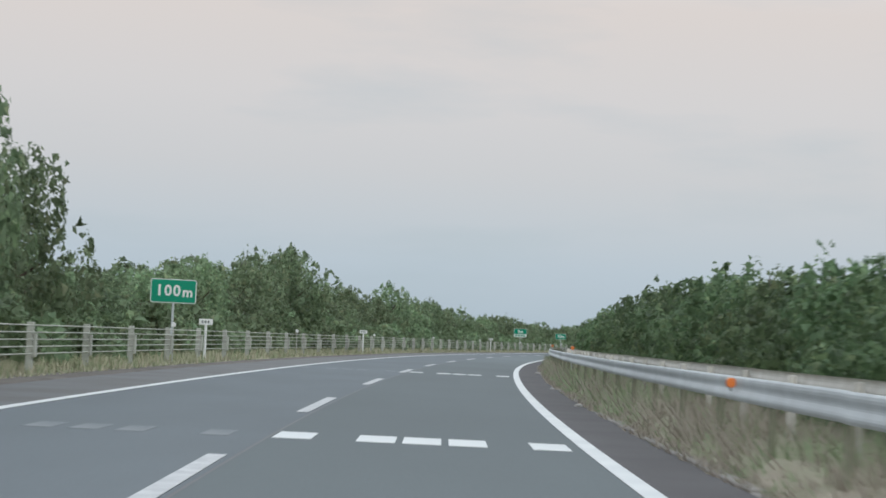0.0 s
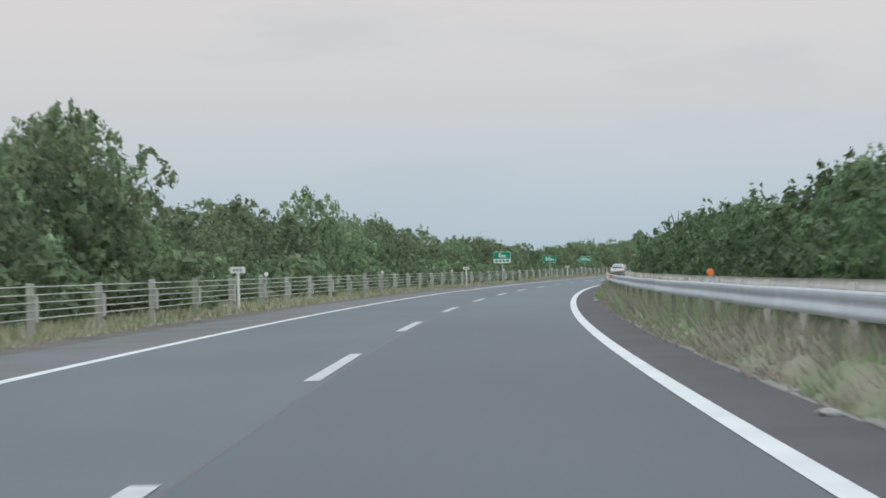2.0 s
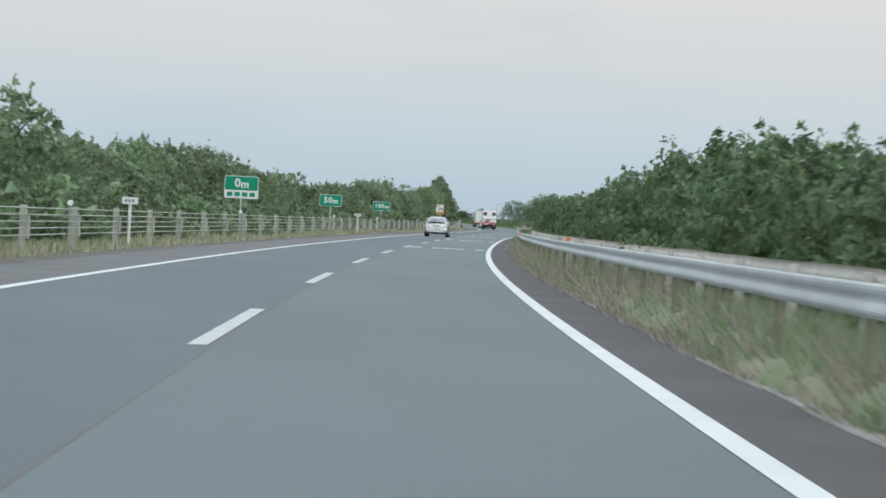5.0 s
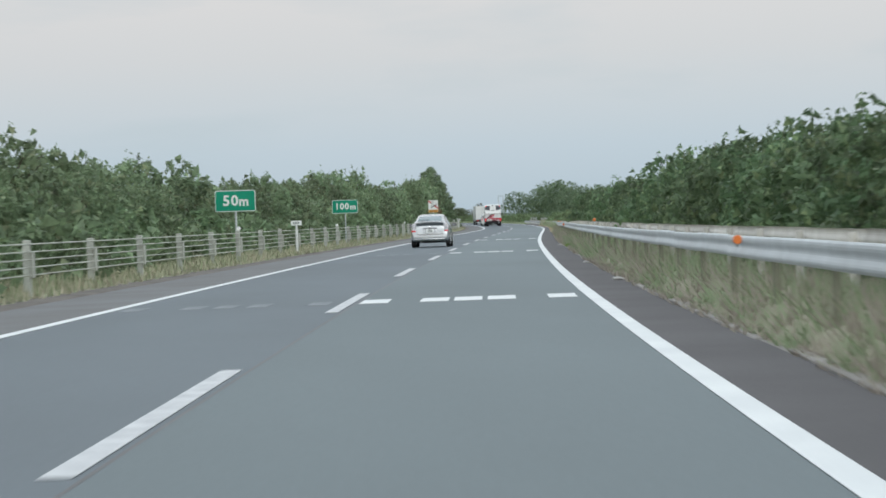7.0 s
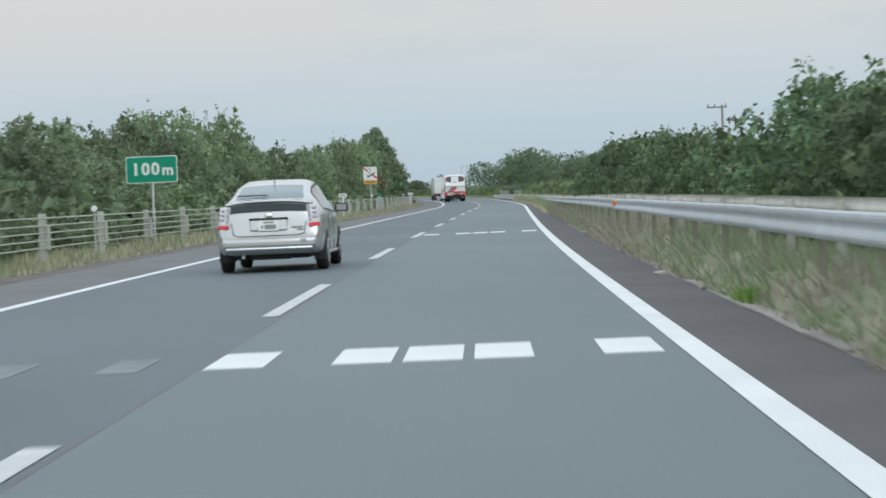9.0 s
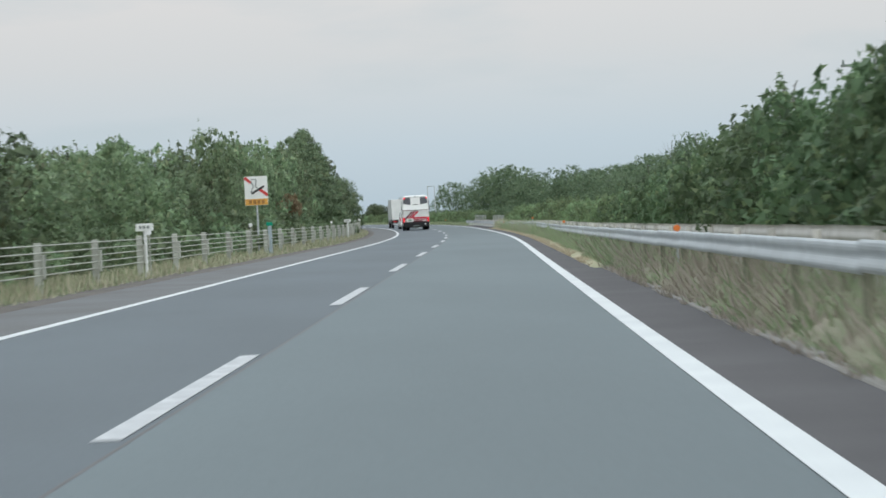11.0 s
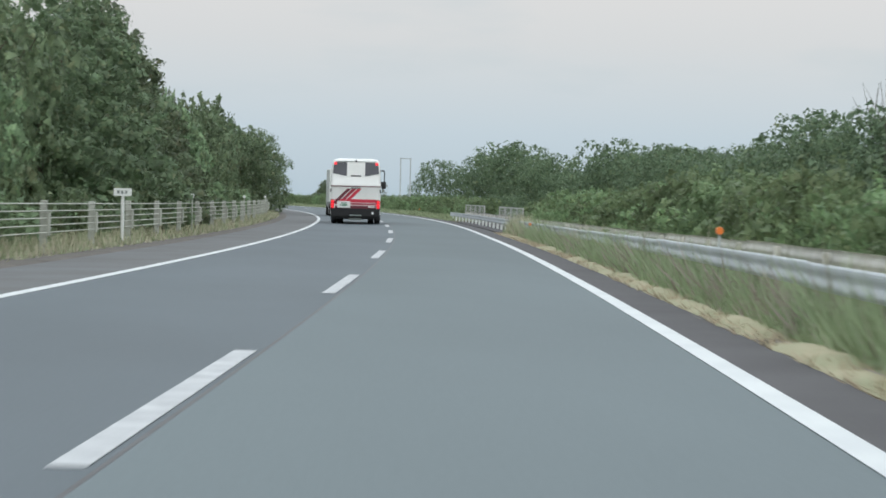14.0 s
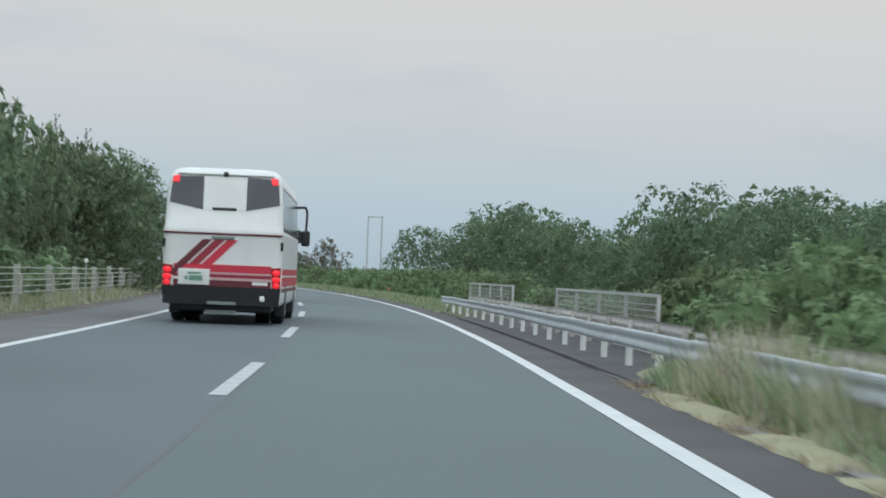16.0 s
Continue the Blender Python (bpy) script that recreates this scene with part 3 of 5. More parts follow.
for i in range(3):  # shrubs, built 2.4 m high
    blobs = broad_blobs(rng, 2.4, 3.2, 0.0, 10)
    plant("shrub", "low dense green shrub behind the cable fence", "shrub", trunk_mesh(rng, 1.4, 0.06, 4, 0.7),
          crown_mesh("crown", rng, blobs, 700, 0.20, LEAF_TREE))
for i in range(5):  # median bushes, built 2.8 m high
    body_blobs = broad_blobs(rng, 2.8, 2.9, 0.25, 14)
    blobs = sprigs(rng, body_blobs, 9, 0.42)
    plant("bush", "dense green bush planted on the median", "bush", trunk_mesh(rng, 1.9, 0.07, 5, 0.8),
          crown_mesh("crown", rng, blobs, 3200, 0.092, LEAF_HEDGE), twig_mesh(rng, body_blobs, 3, 0.3) if i == 2 else None)
for i in range(4):  # lower, lighter median bushes, built 1.9 m high
    blobs = sprigs(rng, broad_blobs(rng, 1.9, 2.6, 0.1, 12), 6, 0.3)
    plant("low_bush", "low light green bush planted on the median", "bush", trunk_mesh(rng, 1.2, 0.05, 5, 0.6),
          crown_mesh("crown", rng, blobs, 2300, 0.092, LEAF_LOW))
for i in range(2):  # dense evergreens, built 6 m high
    blobs = broad_blobs(rng, 6.0, 4.9, 0.3, 34)
    plant("evergreen", "dense dark evergreen tree with heavy leaf clumps", "tree", trunk_mesh(rng, 4.2, 0.17, 7, 1.3),
          crown_mesh("crown", rng, blobs, 15000, 0.10, LEAF_PINE, each=12))
for i in range(2):  # conifers, built 9 m high
    blobs = conifer_blobs(rng, 9.0, 6.4, 0.5)
    plant("conifer", "tall dark conifer with drooping boughs behind the fence", "tree", trunk_mesh(rng, 6.4, 0.2, 5, 0.7),
          crown_mesh("crown", rng, blobs, 8000, 0.15, LEAF_PINE, each=9))
LEAF_BROWN = leaves("brown_leaves", (0.128, 0.130, 0.092), (0.172, 0.158, 0.112), (0.140, 0.150, 0.090), spread=0.1, mottle=0.4)
blobs = broad_blobs(rng, 6.0, 5.2, 0.4, 17)
plant("brown_tree", "round brownish tree beyond the bend of the road", "tree", trunk_mesh(rng, 4.2, 0.16, 6, 1.4), crown_mesh("crown", rng, blobs, 4200, 0.12, LEAF_BROWN))
blobs = broad_blobs(rng, 2.2, 2.6, 0.0, 8)  # a shrub gone rusty red
plant("rusty", "shrub with rust-red leaves among the trees", "shrub", trunk_mesh(rng, 1.3, 0.05, 4, 0.6),
      crown_mesh("crown", rng, blobs, 1400, 0.18, LEAF_RUST))

NAMES = {"back_tree": "tree", "tree": "tree", "shrub": "shrub", "bush": "median_bush", "low_bush": "median_bush", "conifer": "conifer", "evergreen": "tree", "brown_tree": "tree", "rusty": "shrub"}
BUILT = {"back_tree": 6.0, "tree": 6.2, "shrub": 2.4, "bush": 3.1, "low_bush": 2.1, "conifer": 9.0, "evergreen": 6.0, "brown_tree": 6.0, "rusty": 2.2}


def grow(kind, s, l, height, group, wide=1.0, z=0.0, i=None):
    """Sets one plant of that kind and height beside the road."""
    choice = PLANTS[kind]
    label, category, trunk, crown, twigs = choice[random.randrange(len(choice)) if i is None else i % len(choice)]
    k = height / BUILT[kind]
    p = at(s, l, z)
    ob = new(NAMES[kind])
    ob.matrix_basis = pose(p.x, p.y, p.z, 0, 0, random.uniform(0, 360)) @ Matrix.Diagonal((k * wide, k * wide, k, 1))
    tagged(ob, label, category, group)
    place("trunk", trunk, ob)
    place("crown", crown, ob)
    if twigs:
        place("twig_tuft", twigs, ob)["kind"] = "stuff"
    return ob


LEFT_TOP = {20: 7.4, 49: 6.7, 55: 6.0, 57: 3.6, 66: 3.0, 80: 3.9, 84: 3.4, 86: 2.2, 88: 2.4, 91: 4.1, 105: 4.7, 122: 5.9, 127: 5.9, 129: 4.4, 134: 3.6, 137: 2.4, 140: 2.0, 143: 2.8, 148: 4.0, 154: 3.8,
            160: 4.6, 168: 5.4, 176: 5.6, 182: 5.0, 187: 4.4, 198: 4.8, 204: 4.8, 219: 4.2, 225: 4.3, 237: 3.3, 251: 4.0, 270: 4.1, 288: 4.3, 311: 3.9,
            327: 3.7, 336: 4.6, 345: 5.0, 352: 4.6, 359: 3.9, 367: 3.9, 392: 5.1, 405: 5.3, 412: 4.7, 428: 4.0, 440: 4.2, 465: 4.8, 472: 5.7, 483: 5.3, 500: 6.4,
            508: 6.1, 525: 6.3, 543: 7.3, 567: 6.6, 577: 6.2, 595: 6.7, 609: 6.8, 643: 7.1, 700: 6.5, 780: 6.5}


def left_top(s):
    return float(np.interp(s, list(LEFT_TOP), list(LEFT_TOP.values())))


s = 16.0
while s < 695:
    if not 541 < s < 570 and not 28 < s < 31:
        h = min(left_top(s - 1.2), left_top(s + 1.2)) + 0.25
        grow("tree", s, 10.7 + random.uniform(-0.9, 0.9), h * random.choice((random.uniform(0.74, 0.9), random.uniform(0.96, 1.08))), "roadside trees", min(1.1, 4.4 / h) * random.uniform(0.78, 1.08), z=-0.4, i=3 if s > 590 or s < 30 else None)
    s += random.uniform(3.0, 4.6)
for s, l, h in ((16, 11.2, 7.7), (19, 10.2, 7.6), (21.5, 11.6, 7.5), (24, 10.0, 7.2), (27, 10.6, 6.0), (640, 9.2, 6.7), (652, 8.7, 6.6), (664, 8.5, 6.7)):
    grow("evergreen", s, l, h, "roadside trees", 0.95, z=-0.4)
for s, h in ((541, 8.0), (546, 8.6), (551, 9.0), (556.5, 8.8), (562, 7.8), (568, 7.2), (574, 6.6)):
    grow("conifer", s, 10.6, h, "roadside trees", z=-0.4)
s = 22.0
while s < 690:
    grow("back_tree", s, 15.5 + random.uniform(-1.2, 1.5), (left_top(s) + 0.5) * (random.uniform(0.75, 0.95) if left_top(s) > 3.2 else 0.6), "roadside trees", z=-0.6)
    s += random.uniform(7.0, 10.0)
s = 14.0
while s < 690:
    grow("shrub", s, 9.0 + random.uniform(-0.2, 0.5), random.uniform(1.2, 2.1), "verge shrubs", z=-0.2)
    s += random.uniform(3.5, 4.8)
grow("rusty", 499, 8.5, 1.2, "verge shrubs", z=1.7, wide=0.9)

HEDGE_TOP = {0: 2.5, 17: 2.4, 25: 2.7, 35: 2.6, 45: 2.8, 55: 2.75, 62: 2.3, 72: 2.6, 90: 2.8, 95: 2.3, 104: 2.5, 112: 2.85, 122: 2.7, 128: 2.5, 141: 2.5, 144: 2.16, 152: 2.65, 171: 2.2, 187: 2.6,
             204: 3.1, 218: 2.7, 251: 2.4, 263: 2.6, 282: 2.7, 296: 2.7, 302: 2.4, 319: 2.6, 329: 2.55, 340: 2.7, 345: 1.9, 355: 2.4, 366: 2.6, 386: 3.0,
             410: 2.7, 440: 2.0, 470: 1.65, 491: 1.7, 527: 2.0, 543: 1.65, 561: 1.8, 575: 1.6, 645: 1.5, 760: 1.4}
s = 2.0
while s < 770:
    if not 584 < s < 626:
        h = 1.13 * float(np.interp(s - 4, list(HEDGE_TOP), list(HEDGE_TOP.values())))
        low = 0.70 if 337 < s < 352 else 1.0
        grow("low_bush" if s > 462 else "bush", s, -7.75 + random.uniform(-0.3, 0.25), (h - sink(s)) * low * random.uniform(0.85, 1.04), "median bushes",
             random.uniform(0.82, 1.0), z=-0.05 + sink(s))
    s += random.uniform(1.9, 2.7)
s = 573.0
while s < 630:
    grow("shrub", s, -8.6 + random.uniform(-0.5, 0.3), random.uniform(0.8, 1.15), "median bushes", z=-0.15)
    s += random.uniform(1.6, 2.2)
# the wood beyond the opposite carriageway, rising to a low hill, as one mass of crowns
wood_v, wood_f, wood_n, total = [], [], [], 0
CROWNS = []
for i in range(3):
    crown = crown_mesh("far_crown", rng, broad_blobs(rng, 6.0, 5.0 + 0.4 * i, 0.9, 15)[:17], 3300, 0.132, LEAF_FAR, each=13)
    cv = np.empty(len(crown.vertices) * 3)
    crown.vertices.foreach_get("co", cv)
    cn = np.empty(len(crown.loops) * 3)
    crown.corner_normals.foreach_get("vector", cn)
    CROWNS.append((cv.reshape(-1, 3), np.array([tuple(p.vertices) for p in crown.polygons]), cn.reshape(-1, 3)))
spots = []
s = 440.0
while s < 690:
    h = float(np.interp(s, [440, 530, 545, 560, 590, 600, 615, 640, 660, 672, 684], [4.0, 3.8, 5.0, 5.3, 5.5, 4.5, 4.3, 5.3, 6.0, 5.6, 4.6]))
    spots.append((s, -21.5 + random.uniform(-1.5, 2.0), (h + 0.7) * random.choice((0.72, 0.86, 1.0, 1.12)), random.uniform(0.75, 1.1), -0.8))
    s += random.uniform(3.4, 5.0)
for i in range(24):
    s = 672 + 5.6 * i
    h = float(np.interp(s, [672, 700, 728, 748, 768, 790, 800, 806], [6.5, 6.3, 8.0, 6.6, 8.4, 7.4, 6.4, 5.0]))
    spots.append((s, -40 + random.uniform(-3, 3), (h + 1.0) * random.choice((0.78, 0.9, 1.02, 1.12)), random.uniform(0.8, 1.15), -1.0))
for i in range(14):
    spots.append((690 + 8 * i, -22 - random.uniform(0, 2), random.uniform(2.0, 2.6), 2.2, -0.6))
spots += [(555, -20.3, 7.7, 0.66, -0.6), (566, -19.8, 6.2, 0.9, -0.6)]
for s, l, h, wide, z in spots:
    cv, cf, cn = CROWNS[random.randrange(len(CROWNS))]
    a = random.uniform(0, 2 * math.pi)
    k = h / 6.0
    turned = np.stack([cv[:, 0] * math.cos(a) - cv[:, 1] * math.sin(a), cv[:, 0] * math.sin(a) + cv[:, 1] * math.cos(a), cv[:, 2]], 1)
    wood_v.append(turned * np.array([k * wide, k * wide, k]) + np.array(at(s, l, z)))
    wood_f.append(cf + total)
    wood_n.append(np.stack([cn[:, 0] * math.cos(a) - cn[:, 1] * math.sin(a), cn[:, 0] * math.sin(a) + cn[:, 1] * math.cos(a), cn[:, 2]], 1))
    total += len(cv)
wood = place("far_wood", mesh_of("far_wood", np.concatenate(wood_v).tolist(), np.concatenate(wood_f).tolist(), LEAF_FAR, True))
wood.data.normals_split_custom_set_from_vertices(np.concatenate(wood_n).tolist())
tagged(wood, "dense green wood on a low rise beyond the opposite carriageway", "woodland", "", "stuff")
grow("brown_tree", 742, -12.0, 4.3, "far wood", 0.9, z=-0.3)
grow("evergreen", 752, -9.6, 3.6, "far wood", 0.9, z=-0.3)
grow("evergreen", 765, -13.5, 3.4, "far wood", 1.3, z=-0.3)
# bare shoots that stand out of the hedge and of the wood
shoot_rng = np.random.default_rng(3)
for s, l, base, ln in ((145, -7.4, 2.4, 0.85), (300, -7.2, 2.2, 0.9), (556, -20.2, 4.4, 2.0), (564, -19.6, 4.6, 2.3), (568, -19.9, 4.6, 2.0)):
    stem = new("bare_sapling")
    stem.matrix_basis = road_pose(s, l, 0)
    tagged(stem, "bare grey shoots standing out above the leaves", "sapling", "bare saplings")
    sb = rod_bm((0, 0, -0.1), (0.05, 0, base), 0.035, 0.025, 6)
    part("stem", sb, TWIG, stem)
    for i in range(7 if l < -10 else 3):
        a = shoot_rng.uniform(0, 6.28)
        lean = shoot_rng.uniform(0.1, 0.55)
        tip = Vector((math.cos(a) * lean * ln, math.sin(a) * lean * ln, base + ln * shoot_rng.uniform(0.6, 1.0)))
        part("branch", rod_bm((0.05, 0, base - 0.1), tip, 0.02, 0.007, 5), TWIG, stem)

# ---- signs ----


def words(text, size, mat, parent, m, name="lettering"):
    """Flat raised characters, each a part of its own, centred on m."""
    for i, letter in enumerate(text):
        curve = bpy.data.curves.new(name, "FONT")
        curve.body, curve.size, curve.align_x, curve.align_y, curve.extrude, curve.offset = letter, size, "CENTER", "CENTER", 0.003, 0.013
        curve.resolution_u = 3
        probe = bpy.data.objects.new("probe", curve)
        scene.collection.objects.link(probe)
        bm = bmesh.new()
        bm.from_mesh(probe.evaluated_get(bpy.context.evaluated_depsgraph_get()).to_mesh())
        bpy.data.objects.remove(probe)
        bmesh.ops.remove_doubles(bm, verts=bm.verts, dist=0.0004)
        part(name, bm, mat, parent, m=m @ Matrix.Translation(((i - (len(text) - 1) / 2) * 0.575 * size, 0, 0)))


def rounded(w, h, r, y0, y1):
    """A rounded plate in the xz plane, from y0 to y1."""
    bm = bmesh.new()
    pts = []
    for cx, cz, a0 in ((w / 2 - r, h / 2 - r, 0), (-w / 2 + r, h / 2 - r, 90), (-w / 2 + r, -h / 2 + r, 180), (w / 2 - r, -h / 2 + r, 270)):
        for i in range(5):
            a = radians(a0 + 22.5 * i)
            pts.append((cx + r * math.cos(a), cz + r * math.sin(a)))
    front = bm.faces.new([bm.verts.new((x, y0, z)) for x, z in pts])
    got = bmesh.ops.extrude_face_region(bm, geom=[front])
    bmesh.ops.translate(bm, verts=[g for g in got["geom"] if isinstance(g, bmesh.types.BMVert)], vec=(0, y1 - y0, 0))
    return bm


UPRIGHT = pose(0, 0, 0, 90)


def distance_sign(number, s, w, h, bottom, panel=False):
    sign = new("distance_sign")
    sign.matrix_basis = road_pose(s, 7.45, 0)
    tagged(sign, f"green distance sign reading {number} m on one steel post", "road sign", "distance signs")
    zc = bottom + h / 2
    part("post", rod_bm((0, 0.06, -0.6), (0, 0.06, bottom + h - 0.1), 0.038, sides=10), GALVANISED, sign)
    part("border", rounded(w, h, 0.07, 0.0, 0.02), SIGN_WHITE, sign, "white rim", m=pose(0, 0, zc))
    gh = h if not panel else h * 0.66
    gz = zc if not panel else bottom + h - gh / 2
    part("plate", rounded(w - 0.05, gh - 0.05, 0.05, -0.006, 0.0), SIGN_GREEN, sign, "green plate", m=pose(0, 0, gz))
    big = 0.44 if len(number) < 3 else 0.41
    span = 0.30 * len(number)
    words(number, big * 1.18, SIGN_WHITE, sign, pose(-0.17, -0.010, gz) @ UPRIGHT, "digit")
    words("m", big * 1.06, SIGN_WHITE, sign, pose(-0.17 + span / 2 + 0.175, -0.010, gz - 0.035) @ UPRIGHT, "unit")
    if panel:
        for i in range(4):
            x = -0.5 + 0.33 * i
            part("bar", box_bm(x - 0.12, x + 0.12, -0.008, -0.001, bottom + 0.09, bottom + 0.27), SIGN_GREEN, sign, "green bar on white strip")
    return sign


distance_sign("100", 62.1, 1.46, 0.76, 1.83)
distance_sign("0", 263.9, 1.5, 0.98, 1.72, True)
distance_sign("50", 313.7, 1.46, 0.76, 1.76)
distance_sign("100", 363.5, 1.46, 0.76, 1.80)

# ---- vehicles ----
SILVER = material("silver_paint", (0.53, 0.545, 0.55), 0.24, 0.6, vary=0.06, scale=1.5, fine=30)
WHITE_PAINT = material("white_paint", (0.80, 0.81, 0.79), 0.35, vary=0.07, scale=1.2, fine=20, second=(0.72, 0.73, 0.71))
BUS_RED = material("red_stripe", (0.56, 0.030, 0.065), 0.4, vary=0.1, scale=2, fine=20)
BUS_MAROON = material("maroon_stripe", (0.13, 0.022, 0.036), 0.45, vary=0.15, scale=2, fine=20)
BUS_CRIMSON = material("crimson_stripe", (0.30, 0.024, 0.048), 0.42, vary=0.12, scale=2, fine=20)
STRIPE_PINK = material("pale_pink_stripe", (0.62, 0.44, 0.44), 0.42, vary=0.1, scale=2, fine=20)
BLACK_TRIM = material("black_trim", (0.022, 0.023, 0.025), 0.6, vary=0.3, scale=3, fine=25)
RUBBER = material("tyre_rubber", (0.025, 0.025, 0.026), 0.85, vary=0.3, scale=6, fine=40)
RIM = material("alloy_rim", (0.50, 0.51, 0.52), 0.4, 0.7, vary=0.15, scale=8, fine=40)
GLASS_DARK = material("tinted_glass", (0.035, 0.045, 0.05), 0.1, vary=0.1, scale=1, fine=5, spec=0.35)
GLASS_GREY = material("coach_glass", (0.085, 0.090, 0.105), 0.15, vary=0.2, scale=1.5, fine=6, spec=0.5)
GLASS_TINT = material("car_glass", (0.12, 0.18, 0.195), 0.07, vary=0.15, scale=1.5, fine=6, spec=0.9)
LAMP_CLEAR = material("clear_lamp", (0.72, 0.72, 0.73), 0.15, vary=0.2, scale=14, fine=60, second=(0.58, 0.53, 0.54))
LAMP_GREY = material("lamp_reflector", (0.42, 0.43, 0.46), 0.25, 0.4, vary=0.2, scale=14, fine=60)
PLATE = material("number_plate", (0.74, 0.76, 0.74), 0.5, vary=0.05, scale=5, fine=30)
PLATE_GREEN = material("plate_green", (0.16, 0.30, 0.22), 0.5, vary=0.05, scale=5, fine=30)
SILVER_SHADE = material("shaded_silver_paint", (0.30, 0.33, 0.34), 0.35, 0.45, vary=0.06, scale=2, fine=30)
CHROME = material("chrome_trim", (0.75, 0.76, 0.77), 0.2, 0.9, vary=0.05, scale=5, fine=30)
GREY_BAR = material("grey_bar", (0.20, 0.23, 0.22), 0.5, vary=0.05, scale=5, fine=30)


def lamp_glow(name, colour, strength):
    m = material(name, [c * 0.6 for c in colour], 0.3, vary=0.1, scale=20, fine=60)
    shader = m.node_tree.nodes["Principled BSDF"]
    shader.inputs["Emission Color"].default_value, shader.inputs["Emission Strength"].default_value = (*colour, 1), strength
    return m


LAMP_RED = material("red_lamp", (0.75, 0.05, 0.06), 0.2, vary=0.2, scale=14, fine=60)
LAMP_DEEP = material("deep_red_lamp", (0.36, 0.02, 0.035), 0.25, vary=0.3, scale=12, fine=50)
LAMP_LIT = lamp_glow("lit_red_lamp", (0.95, 0.02, 0.035), 0.85)


class Shell:
    """A car body from side and plan curves: at each y a half section from sill to roof centre."""

    def __init__(self, y, roof, half, belt, top, sill):
        self.y, self.roof, self.half, self.belt, self.top, self.sill = y, roof, half, belt, top, sill

    def section(self, y):
        zr, hw, zb, rw, zs = (float(np.interp(y, self.y, c)) for c in (self.roof, self.half, self.belt, self.top, self.sill))
        zb = min(zb, zr - 0.05)
        low = min(zs + 0.26, zb - 0.03)
        bw = hw * 0.957
        return [(0, zs), (hw * 0.90, zs), (hw * 0.975, zs + 0.07), (hw, low), (hw * 0.992, (low + zb) / 2 + 0.02), (bw, zb),
                (bw + (rw - bw) * 0.42, zb + (zr - zb) * 0.42), (rw + 0.02, zr - min(0.07, (zr - zb) * 0.4)),
                (rw - 0.09, zr - 0.012), (rw * 0.5, zr), (0, zr + 0.004)]

    def point(self, y, j):
        """j runs 0 to 10 on the right side and on to 20 over the roof to the left."""
        left = j > 10
        if left:
            j = 20 - j
        sec = self.section(y)
        i = min(9, int(j))
        k = j - i
        x = sec[i][0] * (1 - k) + sec[i + 1][0] * k
        z = sec[i][1] * (1 - k) + sec[i + 1][1] * k
        return Vector((-x if left else x, y, z))

    def skin(self, ys, js, lift=0.0):
        bm = bmesh.new()
        grid = [[bm.verts.new(self.point(y, j)) for j in js] for y in ys]
        for a in range(len(ys) - 1):
            for b in range(len(js) - 1):
                bm.faces.new((grid[a][b], grid[a][b + 1], grid[a + 1][b + 1], grid[a + 1][b]))
        if lift:
            bm.normal_update()
            centre = Vector((0, sum(ys) / len(ys), 0.7))
            for v in bm.verts:
                n = v.normal
                if n.dot(v.co - centre) < 0:
                    n = -n
                v.co += n * lift
        return bm, grid

    def body(self, parent, mat):
        ys = sorted(set([*self.y] + [self.y[0] + (self.y[-1] - self.y[0]) * i / 44 for i in range(45)]))
        bm, grid = self.skin(ys, [i * 0.5 for i in range(41)])
        for row in (grid[0], grid[-1]):
            bm.faces.new(row[:-1])
        bmesh.ops.remove_doubles(bm, verts=bm.verts, dist=0.0005)
        return part("body", bm, mat, parent, smooth=True)


